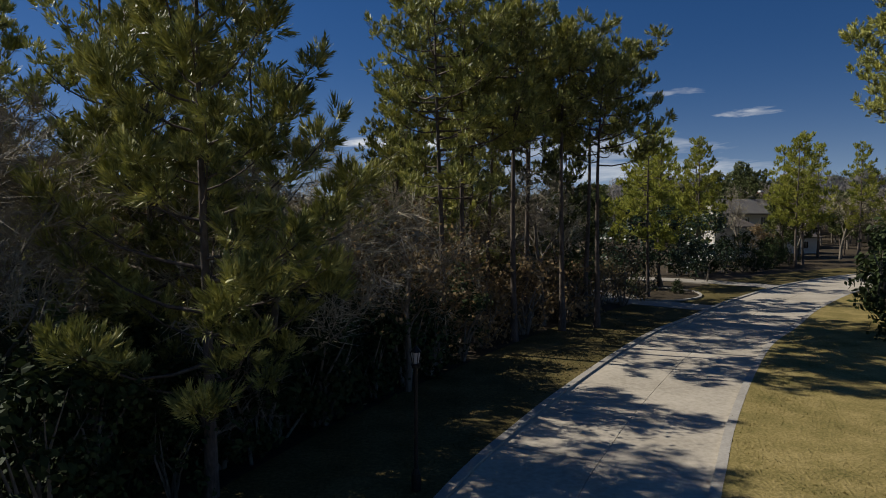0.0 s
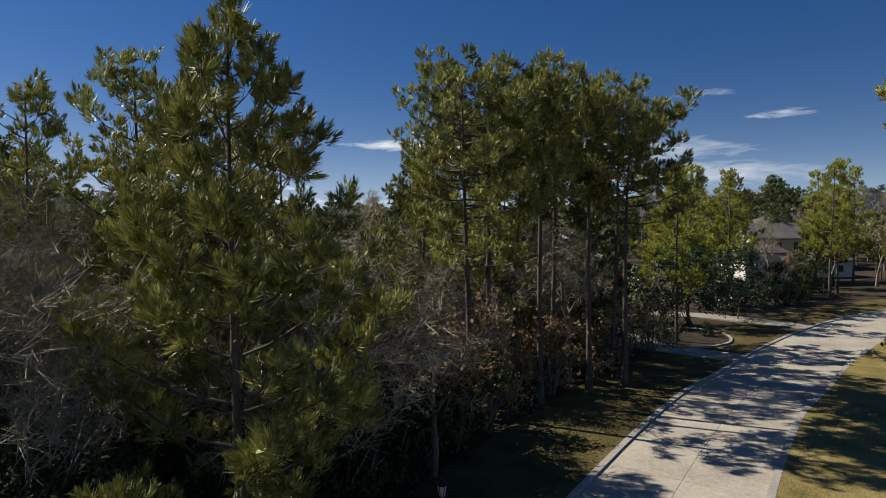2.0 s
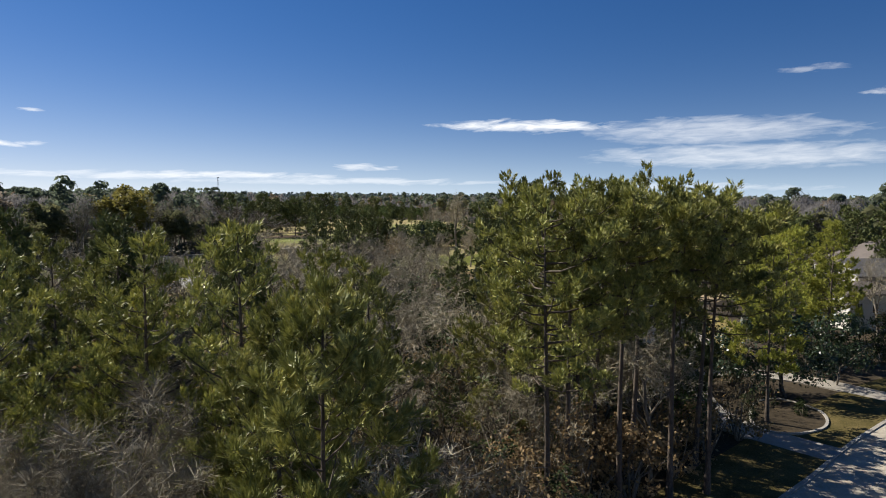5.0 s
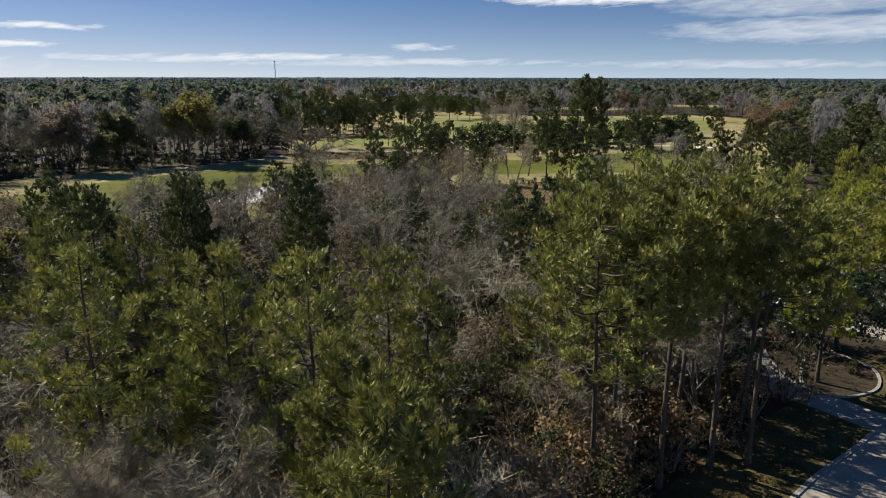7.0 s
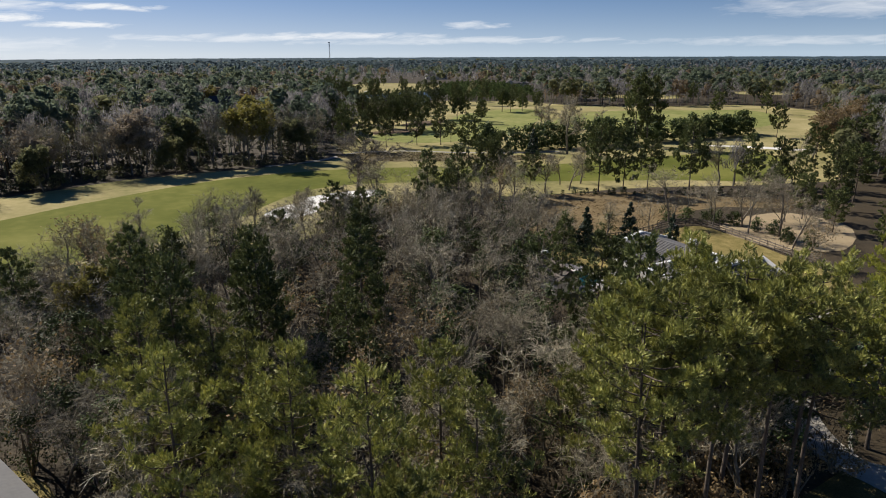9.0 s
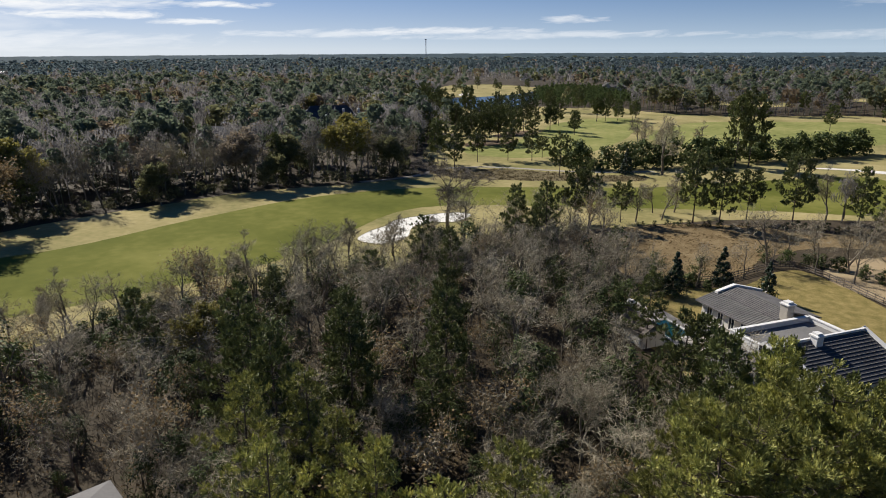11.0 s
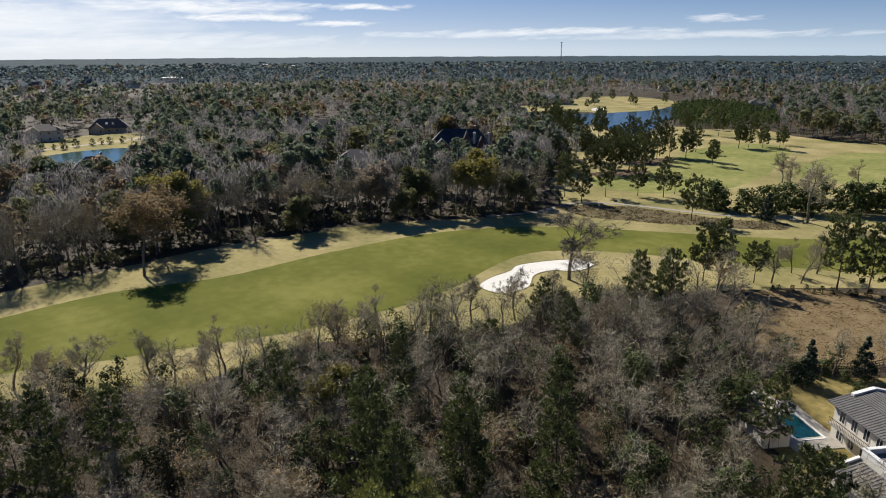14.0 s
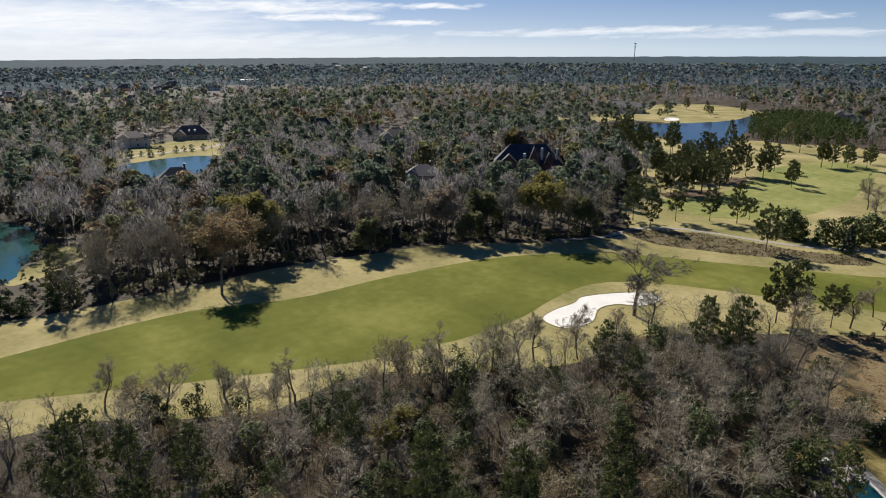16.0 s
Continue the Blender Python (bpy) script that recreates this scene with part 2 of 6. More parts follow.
M_WHITE = material("white_trim", [(0.66, 0.64, 0.61), (0.78, 0.76, 0.73)], 2, 0.6, 0.0, 10)
M_TILE = material("grey_roof_tiles", [(0.085, 0.078, 0.074), (0.135, 0.125, 0.118), (0.19, 0.178, 0.168)], 2.0, 0.75, 0.01, 10)
M_SLATE = material("dark_slate", [(0.028, 0.028, 0.032), (0.05, 0.05, 0.056), (0.08, 0.08, 0.086)], 2.5, 0.6, 0.01, 8)
M_SHINGLE = material("brown_shingles", [(0.112, 0.094, 0.082), (0.18, 0.152, 0.132)], 2.0, 0.85, 0.01, 12)
M_FLAT = material("flat_roof", [(0.14, 0.135, 0.13), (0.19, 0.18, 0.172)], 3, 0.85, 0.004, 9)
M_BRICK = material("red_brick", [(0.19, 0.10, 0.072), (0.28, 0.16, 0.115)], 1.5, 0.9, 0.006, 20)
M_GLASS = material("window_glass", [(0.02, 0.023, 0.027), (0.03, 0.034, 0.038)], 2, 0.08, 0, 5, spec=0.6)
M_IRON = material("black_iron", [(0.012, 0.012, 0.012), (0.022, 0.022, 0.022)], 1, 0.5, 0, 8, metal=0.4)
M_FROST = material("frosted_glass", [(0.34, 0.34, 0.33), (0.42, 0.42, 0.40)], 0.5, 0.35, 0, 8)
M_POOL = material("pool_water", [(0.005, 0.034, 0.040), (0.008, 0.048, 0.055)], 4, 0.06, 0, 4, spec=0.5)
M_STONE = material("pale_stone", [(0.33, 0.30, 0.26), (0.46, 0.42, 0.36)], 1.0, 0.85, 0.01, 10)
M_WOOD = material("grey_fence_wood", [(0.14, 0.115, 0.095), (0.22, 0.185, 0.155)], 1.0, 0.85, 0.005, 8)
M_STEEL = material("mast_steel", [(0.25, 0.25, 0.26), (0.34, 0.34, 0.35)], 4, 0.5, 0, 5, metal=0.6)


# ---- mesh helpers ----
def tri_mesh(name, verts, tris, mat, smooth=False):
    verts, tris = np.asarray(verts, np.float32), np.asarray(tris, np.int32)
    me = bpy.data.meshes.new(name)
    me.vertices.add(len(verts))
    me.vertices.foreach_set("co", verts.ravel())
    me.loops.add(tris.size)
    me.loops.foreach_set("vertex_index", tris.ravel())
    me.polygons.add(len(tris))
    me.polygons.foreach_set("loop_start", np.arange(0, tris.size, 3, dtype=np.int32))
    if smooth:
        me.polygons.foreach_set("use_smooth", np.ones(len(tris), bool))
    me.update(calc_edges=True)
    me.materials.append(mat)
    return me


def part(name, data, mat=None, parent=None, label=""):
    """Links a bmesh or a mesh as one object, under a thing or a part."""
    if isinstance(data, bmesh.types.BMesh):
        me = bpy.data.meshes.new(name)
        data.to_mesh(me)
        data.free()
        data = me
    if mat and not data.materials:
        data.materials.append(mat)
    ob = new(name, data)
    if parent:
        ob.parent = parent
    if label:
        ob["label"] = label
    return ob


def thing(name, label, category, group="", kind="", at=None):
    ob = tagged(new(name), label, category, group, kind)
    if at is not None:
        ob.matrix_basis = at
    return ob


class Soup:
    """Gathers triangles."""
    def __init__(self):
        self.v, self.f, self.n = [], [], 0

    def add(self, verts, tris):
        verts = np.asarray(verts, float).reshape(-1, 3)
        self.v.append(verts)
        self.f.append(np.asarray(tris, int).reshape(-1, 3) + self.n)
        self.n += len(verts)

    def loose(self, corners):
        """corners: (n, 3, 3), triangles of their own."""
        corners = np.asarray(corners, float)
        self.add(corners.reshape(-1, 3), np.arange(3 * len(corners)).reshape(-1, 3))

    def tube(self, pts, radii, sides):
        pts, radii = np.asarray(pts, float), np.asarray(radii, float)
        n = len(pts)
        way = np.gradient(pts, axis=0)
        way /= np.linalg.norm(way, axis=1)[:, None] + 1e-9
        ref = np.array([0.0, 0, 1]) if abs(way[0, 2]) < 0.9 else np.array([1.0, 0, 0])
        u = np.cross(way, ref)
        u /= np.linalg.norm(u, axis=1)[:, None] + 1e-9
        w = np.cross(way, u)
        a = np.arange(sides) * 2 * math.pi / sides
        ring = u[:, None] * np.cos(a)[None, :, None] + w[:, None] * np.sin(a)[None, :, None]
        verts = pts[:, None] + ring * radii[:, None, None]
        i, j = np.meshgrid(np.arange(n - 1), np.arange(sides), indexing="ij")
        k = (j + 1) % sides
        p, q, r, s = i * sides + j, i * sides + k, (i + 1) * sides + k, (i + 1) * sides + j
        self.add(verts, np.concatenate([np.stack([p, q, r], -1).reshape(-1, 3), np.stack([p, r, s], -1).reshape(-1, 3)]))

    def mesh(self, name, mat, smooth=False):
        return tri_mesh(name, np.concatenate(self.v), np.concatenate(self.f), mat, smooth)


def box(bm, x0, x1, y0, y1, z0, z1):
    return bmesh.ops.create_cube(bm, size=1, matrix=Matrix.LocRotScale(((x0 + x1) / 2, (y0 + y1) / 2, (z0 + z1) / 2), None, (x1 - x0, y1 - y0, z1 - z0)))["verts"]


def smooth_loop(ctrl, steps=8, closed=True):
    """A Catmull-Rom line through the control points."""
    c = np.asarray(ctrl, float)
    n = len(c)
    out = []
    for i in range(n if closed else n - 1):
        if closed:
            p0, p1, p2, p3 = c[i - 1], c[i], c[(i + 1) % n], c[(i + 2) % n]
        else:
            p0, p1, p2, p3 = c[max(i - 1, 0)], c[i], c[i + 1], c[min(i + 2, n - 1)]
        for k in range(steps):
            t = k / steps
            out.append(0.5 * (2 * p1 + (p2 - p0) * t + (2 * p0 - 5 * p1 + 4 * p2 - p3) * t * t + (3 * p1 - p0 - 3 * p2 + p3) * t ** 3))
    if not closed:
        out.append(c[-1])
    return np.array(out)


def inside(loop, x, y):
    """Which of the points lie inside the loop."""
    hit = np.zeros(np.shape(x), bool)
    px, py = loop[:, 0], loop[:, 1]
    for i in range(len(loop)):
        x0, y0, x1, y1 = px[i - 1], py[i - 1], px[i], py[i]
        if y0 == y1:
            continue
        hit ^= ((y0 > y) != (y1 > y)) & (x < (x1 - x0) * (y - y0) / (y1 - y0) + x0)
    return hit


def sheet(name, loop, z, mat, label, category, wobble=0.0, seed=1):
    """A sheet of ground inside a loop, its rim a little ragged."""
    rnd = np.random.RandomState(seed)
    p = np.array(loop)
    if wobble:
        p = p + rnd.normal(0, wobble, p.shape)
    bm = bmesh.new()
    f = bm.faces.new([bm.verts.new((x, y, z)) for x, y in p])
    if f.normal.z < 0 or sum(p[i - 1][0] * p[i][1] - p[i][0] * p[i - 1][1] for i in range(len(p))) < 0:
        f.normal_flip()
    bmesh.ops.triangulate(bm, faces=[f])
    return tagged(part(name, bm, mat), label, category, kind="structure")


# ---- the lie of the land ----
FAIRWAY = smooth_loop([(-150, 8), (-151, 30), (-148, 57), (-137, 81), (-132, 110), (-121, 146), (-97, 173), (-70, 187), (-35, 205), (-5, 232), (28, 252),
                       (30, 200), (-4, 186), (-49, 168), (-76, 157), (-88, 145), (-90, 130), (-88, 106), (-95, 76), (-110, 48), (-121, 30), (-135, 10)])
ROUGH = smooth_loop([(-186, 0), (-172, 27), (-165, 62), (-162, 90), (-154, 116), (-144, 141), (-124, 165), (-110, 186), (-112, 203), (-130, 225), (-146, 262), (-150, 300),
                     (-152, 380), (-163, 420), (-172, 458), (-146, 464), (-118, 486), (-92, 462), (-60, 452), (-10, 462), (40, 486), (80, 430), (60, 300), (48, 215), (25, 190), (-10, 172), (-36, 150),
                     (-50, 137), (-62, 122), (-66, 100), (-78, 84), (-92, 66), (-94, 46), (-112, 24), (-126, 2)])
LAKE_BANK = smooth_loop([(-150, 300), (-184, 312), (-200, 345), (-245, 385), (-275, 420), (-268, 446), (-235, 440), (-200, 420), (-178, 392), (-168, 424), (-176, 462), (-150, 462), (-140, 380)])
PLANTATION = smooth_loop([(-178, 482), (-205, 560), (-224, 612), (-220, 676), (-187, 674), (-140, 604), (-106, 530), (-118, 492), (-146, 468)])
STRAW_BEDS = [smooth_loop(c) for c in ([(-131, 262), (-122, 260), (-114, 272), (-112, 284), (-121, 284), (-129, 272)], [(-131, 298), (-121, 298), (-116, 312), (-118, 324), (-127, 320)])]
FAIRWAY_FAR = smooth_loop([(-125, 250), (-112, 300), (-120, 360), (-105, 405), (-80, 400), (-70, 330), (-72, 270), (-96, 238)])
FAIRWAY_EAST = smooth_loop([(-60, 320), (-50, 400), (0, 430), (40, 440), (50, 380), (20, 320), (-20, 305)])
BUNKER = smooth_loop([(-83.7, 114.5), (-85.3, 121), (-84.5, 128.3), (-85.2, 134), (-80, 143), (-74.5, 148), (-70.2, 146.6), (-71, 139), (-76.3, 135), (-77.7, 129.3), (-74.6, 121.3), (-77, 114)])
FIELD = smooth_loop([(-33, 140), (-30, 155), (-12, 166), (6, 168), (30, 170), (24, 160), (10, 156), (-1, 141), (-5, 127), (-19, 117), (-29, 125)])
EARTH_LOT = smooth_loop([(9.5, 136), (13, 146), (24, 155), (34, 146), (30, 128), (20, 124), (13, 129)])
HOUSE_LAWN = smooth_loop([(-23, 98), (-21, 107), (-14, 115), (-4, 122), (2, 134), (8, 135), (20, 119), (27, 108), (25, 92), (20, 80), (12, 77), (-2, 77), (-10, 85), (-17, 92)])
POND_WEST = smooth_loop([(-290, 40), (-266, 50), (-243, 48), (-226, 42), (-216, 36), (-205, 31), (-203, 20), (-225, 5), (-270, 0), (-296, 15)])
POND_MID = smooth_loop([(-380, 118), (-386, 132), (-388, 152), (-380, 170), (-350, 160), (-326, 140), (-324, 128), (-345, 116)])
LAKE = smooth_loop([(-268, 452), (-280, 500), (-259, 530), (-235, 585), (-236, 640), (-214, 610), (-196, 535), (-188, 495), (-172, 420), (-178, 396), (-200, 425), (-235, 448)])
LAKE_LAWN = smooth_loop([(-380, 455), (-356, 545), (-352, 640), (-365, 700), (-330, 745), (-255, 700), (-218, 640), (-225, 572), (-262, 536), (-300, 530), (-330, 470)])
POND_LAWN = smooth_loop([(-395, 108), (-440, 128), (-452, 150), (-458, 172), (-460, 196), (-440, 212), (-400, 200), (-378, 180), (-386, 150), (-378, 118)])
BANK_LAWN = smooth_loop([(-222, 44), (-232, 52), (-216, 54), (-206, 44), (-200, 32), (-206, 30)])
GLADES = [smooth_loop([(x + r * math.cos(a) * k, y + r * math.sin(a)) for a, k in ((0, 1), (1.2, 1.3), (2.5, 0.9), (3.6, 1.2), (5, 1))])
          for x, y, r in ((-292, 420, 22), (-330, 395, 26), (-390, 335, 16), (-420, 300, 14), (-302, 320, 12), (-440, 420, 20), (-30, 560, 30), (60, 640, 30))]
ROAD_MID = smooth_loop([(-11, -22), (-5, -6), (-0.6, 6), (3.2, 16.5), (5.6, 21.6), (7.9, 26), (11.9, 33), (16.3, 40), (21, 46), (28.3, 55.5), (41, 69), (58, 81), (88, 93), (140, 104), (220, 112)], 10, False)
HOUSE_LOT = smooth_loop([(-30, 14), (-31, 22), (-38, 27), (-49, 31), (-56, 27), (-56, 14), (-44, 6)])
CLEARINGS = [smooth_loop(c) for c in ([(-262, 86), (-330, 105), (-350, 160), (-272, 130)], [(-290, 104), (-320, 112), (-345, 150), (-360, 170), (-318, 150), (-288, 128)],
                                      [(-468, 152), (-452, 140), (-405, 128), (-398, 165), (-420, 176), (-450, 170)], [(-478, 198), (-466, 186), (-415, 168), (-405, 180), (-455, 210)],
                                      [(-192, 248), (-182, 236), (-200, 232), (-228, 252), (-232, 282), (-205, 280)],
                                      [(-176, 20), (-205, 44), (-232, 52), (-212, 22)],
                                      [(-148, 335), (-175, 335), (-240, 385), (-292, 445), (-268, 458), (-200, 425), (-172, 400), (-150, 462), (-144, 380)],
                                      [(-360, 560), (-375, 600), (-330, 610), (-320, 575)],
                                      list(HOUSE_LOT[::8]), [(-36, 126), (-34, 152), (-10, 170), (30, 188), (60, 190), (48, 122), (24, 104), (-5, 120)], [(30, 96), (34, 130), (48, 128), (76, 122), (82, 138), (84, 160), (56, 165), (40, 150), (20, 108)])]


def offset_line(line, d):
    """The line moved d metres to its right."""
    way = np.gradient(line, axis=0)
    way /= np.linalg.norm(way, axis=1)[:, None]
    return line + np.stack([way[:, 1], -way[:, 0]], -1) * d


def ribbon(name, line, d0, d1, z0, z1, mat, label, category, parent=None):
    """A strip along a line, with a flat top and upright sides."""
    a, b = offset_line(line, d0), offset_line(line, d1)
    bm = bmesh.new()
    rows = []
    for p, q in zip(a, b):
        rows.append([bm.verts.new((p[0], p[1], z0)), bm.verts.new((p[0], p[1], z1)), bm.verts.new((q[0], q[1], z1)), bm.verts.new((q[0], q[1], z0))])
    for r, s in zip(rows, rows[1:]):
        for i in range(3):
            bm.faces.new((r[i], r[i + 1], s[i + 1], s[i]))
    bmesh.ops.recalc_face_normals(bm, faces=bm.faces)
    ob = part(name, bm, mat, parent)
    return ob if parent else tagged(ob, label, category, kind="structure")


# ---- ground ----
bm = bmesh.new()
rings = [0, 60, 150, 320, 700, 1500, 3000, 4900]
last = [bm.verts.new((0, 0, 0))]
for r in rings[1:]:
    ring = [bm.verts.new((r * math.cos(a * math.pi / 24), r * math.sin(a * math.pi / 24), 0)) for a in range(48)]
    for i in range(48):
        j = (i + 1) % 48
        if len(last) == 1:
            bm.faces.new((last[0], ring[i], ring[j]))
        else:
            bm.faces.new((last[i], ring[i], ring[j], last[j]))
    last = ring
tagged(part("ground", bm, M_FLOOR), "flat woodland ground covered with brown leaf litter", "ground", kind="structure")
sheet("rough_grass", ROUGH, 0.03, M_ROUGH, "dormant straw-coloured rough grass of the golf course", "grass", 0.25, 1)
sheet("fairway_1", FAIRWAY, 0.05, M_FAIR, "mown green fairway of the golf course", "fairway", 0.12, 2)
MOUND = smooth_loop([(-112, 197), (-104, 206), (-94, 211.5), (-84, 214), (-73, 214.6), (-58, 216), (-42, 222), (-40, 214), (-52, 206), (-63, 202), (-77, 195.7), (-96, 191)])
sheet("mound_grass", MOUND, 0.06, M_MOUND, "coarse tufted brown grass beside the cart path", "grass", 0.35, 5)
sheet("fairway_2", FAIRWAY_FAR, 0.05, M_PALEFAIR, "pale green mown fairway among pines", "fairway", 0.3, 3)
sheet("fairway_3", FAIRWAY_EAST, 0.05, M_PALEFAIR, "pale green mown fairway on the far course", "fairway", 0.3, 4)
sheet("field", FIELD, 0.04, M_FIELD, "rough brown field of dry grass behind the house", "field", 0.2, 5)
sheet("earth_lot", EARTH_LOT, 0.06, M_EARTH, "cleared tan building lot of bare earth", "earth", 0.1, 6)
sheet("west_lawn", HOUSE_LOT, 0.05, M_LAWN, "yellow-green lawn of the low house", "lawn", 0.1, 16)
sheet("house_lawn", HOUSE_LAWN, 0.05, M_LAWN, "mown lawn round the pale house", "lawn", 0.1, 7)
sheet("lake_lawn", LAKE_LAWN, 0.04, M_ROUGH, "sunlit straw-coloured grass by the far lake", "grass", 0.5, 8)
sheet("pond_lawn", POND_LAWN, 0.04, M_ROUGH, "straw-coloured grass on the bank of the pond", "grass", 0.3, 9)
sheet("bank_lawn", BANK_LAWN, 0.04, M_ROUGH, "yellow grass point beside the dark pond", "grass", 0.2, 10)
sheet("lake_bank", LAKE_BANK, 0.02, M_ROUGH, "straw-coloured grass between the lake and the course", "grass", 0.4, 17)
for k, bed in enumerate(STRAW_BEDS):
    sheet("straw_bed_%d" % (k + 1), bed, 0.08, M_BED, "brown pine straw bed under course pines", "bed", 0.3, 18 + k)
FAR_BUNKERS = [smooth_loop(c) for c in ([(-277, 550), (-269, 557), (-276, 574), (-283, 578), (-287, 571)], [(8, 263), (20, 264), (38, 261), (44, 265), (30, 268), (15, 267)])]
for k, fb in enumerate(FAR_BUNKERS):
    sheet("far_bunker_%d" % (k + 1), fb, 0.09, M_SAND, "pale sand bunker on the far course", "bunker", 0.1, 40 + k)
for k, gl in enumerate(GLADES):
    sheet("glade_%d" % (k + 1), gl, 0.04, M_ROUGH, "small sunlit grass clearing in the woods", "grass", 0.4, 20 + k)
sheet("pond_1", POND_WEST, 0.07, M_POND, "still dark blue-green pond in the woods", "pond", 0.2, 11)
sheet("pond_2", POND_MID, 0.07, M_POND, "pond reflecting the sky beside two houses", "pond", 0.2, 12)
sheet("lake", LAKE, 0.07, M_WATER, "blue lake reflecting the sky beyond the course", "lake", 0.3, 13)

# road, kerbs and verges
ROAD = ribbon("road", ROAD_MID, -3.3, 3.3, -0.2, 0.04, M_KERB, "pale concrete residential road dappled with tree shadows", "road")
ribbon("kerb_west", ROAD_MID, -3.62, -3.3, -0.2, 0.15, M_KERB, "low concrete kerb along the road", "kerb")
ribbon("kerb_east", ROAD_MID, 3.3, 3.62, -0.2, 0.15, M_KERB, "low concrete kerb along the road", "kerb")
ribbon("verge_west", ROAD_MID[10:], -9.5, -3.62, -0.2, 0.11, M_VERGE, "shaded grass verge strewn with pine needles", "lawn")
ribbon("verge_east", ROAD_MID, 3.62, 19.0, -0.2, 0.14, M_LAWN, "dormant golden lawn beside the road", "lawn")

# driveways of the pale house, round a planted island
DRIVE_A = smooth_loop([(21.2, 52.4), (18.6, 54.4), (15.2, 57.6), (13.6, 64), (14.8, 73), (18.5, 85), (20, 96)], 8, False)
DRIVE_B = smooth_loop([(34.2, 67.4), (31, 70.6), (26, 74.5), (20, 76), (16.5, 75)], 8, False)
DRIVES = np.concatenate([DRIVE_A, DRIVE_B])
for k, line in enumerate((DRIVE_A, DRIVE_B)):
    ribbon("driveway_%d" % (k + 1), line, -1.7, 1.7, -0.2, 0.13, M_PATH, "pale concrete driveway of the house", "driveway")
ISLAND = smooth_loop([(17.0, 58.6), (17.6, 56.6), (20.0, 56.4), (23.0, 58.8), (24.0, 63), (21.5, 66), (18.6, 64)])
sheet("island", ISLAND, 0.16, M_FLOOR, "planted island of dark mulch in the driveway", "bed", 0, 15)
ring = np.concatenate([ISLAND, ISLAND[:1]])
ribbon("kerb_island", ring, -0.12, 0.12, -0.1, 0.24, M_KERB, "low pale kerb round the planted island", "kerb")
PATH_C = smooth_loop([(-122, 170), (-112, 186), (-109, 204), (-99, 213), (-87, 216.5), (-73, 218), (-58, 222), (-40, 232)], 8, False)
ribbon("cart_path", PATH_C, -1.1, 1.1, -0.1, 0.09, M_PATH, "narrow concrete cart path across the course", "path")
PATH_P = smooth_loop([(-396, 108), (-406, 126), (-412, 144), (-412, 160), (-414, 186), (-424, 206)], 8, False)
ribbon("pond_path", PATH_P, -2.0, 2.0, -0.1, 0.08, M_PATH, "pale path along the pond bank", "path")

# bunker: a sunk sand floor with a raised grass lip
bunker = sheet("bunker", BUNKER, 0.08, M_SAND, "kidney-shaped white sand bunker", "bunker", 0.05, 14)
lip = Soup()
ring = np.concatenate([BUNKER, BUNKER[:1]])
lip.tube(np.c_[ring, np.full(len(ring), 0.02)], np.full(len(ring), 0.16), 6)
part("bunker_lip", lip.mesh("bunker_lip", M_ROUGH, True), None, bunker, "tufted grass rim")


def tufts(name, loop, count, tall_, mat, label, seed, broad=1.0):
    """Coarse grass standing in tufts over a patch of ground."""
    q = np.random.RandomState(seed)
    lo, hi = loop.min(0), loop.max(0)
    p = q.uniform(lo, hi, (count, 2))
    p = p[inside(loop, p[:, 0], p[:, 1])]
    lump = np.array([noise.noise((x * 0.25, y * 0.25, seed)) for x, y in p])
    p = p[q.rand(len(p)) < 0.45 + 1.3 * lump]
    n = len(p)
    foot = np.c_[np.repeat(p, 3, 0) + q.normal(0, 0.18, (3 * n, 2)), np.full(3 * n, 0.04 if broad == 1 else 0.10)]
    a = q.uniform(0, 3.14, 3 * n)
    side = np.stack([np.cos(a), np.sin(a), 0 * a], -1) * q.uniform(0.12, 0.3, (3 * n, 1)) * broad
    tip = foot + np.c_[q.normal(0, 0.16 * broad ** 0.5, (3 * n, 2)), tall_ * q.uniform(0.5, 1.3, 3 * n)]
    soup = Soup()
    soup.loose(np.stack([foot - side, foot + side, tip], 1))
    tagged(part(name, soup.mesh(name, mat)), label, "grass", kind="stuff")


tufts("field_grass", FIELD, 9000, 0.11, M_FIELD, "coarse brown grass standing in the field", 3)
tufts("mound_tufts", MOUND, 5000, 0.45, M_MOUND, "coarse brown tufts beside the cart path", 4)

near_road = ROAD_MID[(ROAD_MID[:, 1] > 5) & (ROAD_MID[:, 1] < 44)]
tufts("lawn_blades", np.concatenate([offset_line(near_road, 3.8), offset_line(near_road, 13.0)[::-1]]), 26000, 0.10, M_LAWN, "dry golden grass blades of the roadside lawn", 5, 0.10)
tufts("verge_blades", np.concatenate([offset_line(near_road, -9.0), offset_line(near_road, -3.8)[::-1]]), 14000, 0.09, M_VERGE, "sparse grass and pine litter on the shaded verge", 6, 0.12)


# ---- trees ----
def unit(v):
    return v / (np.linalg.norm(v, axis=-1, keepdims=True) + 1e-9)


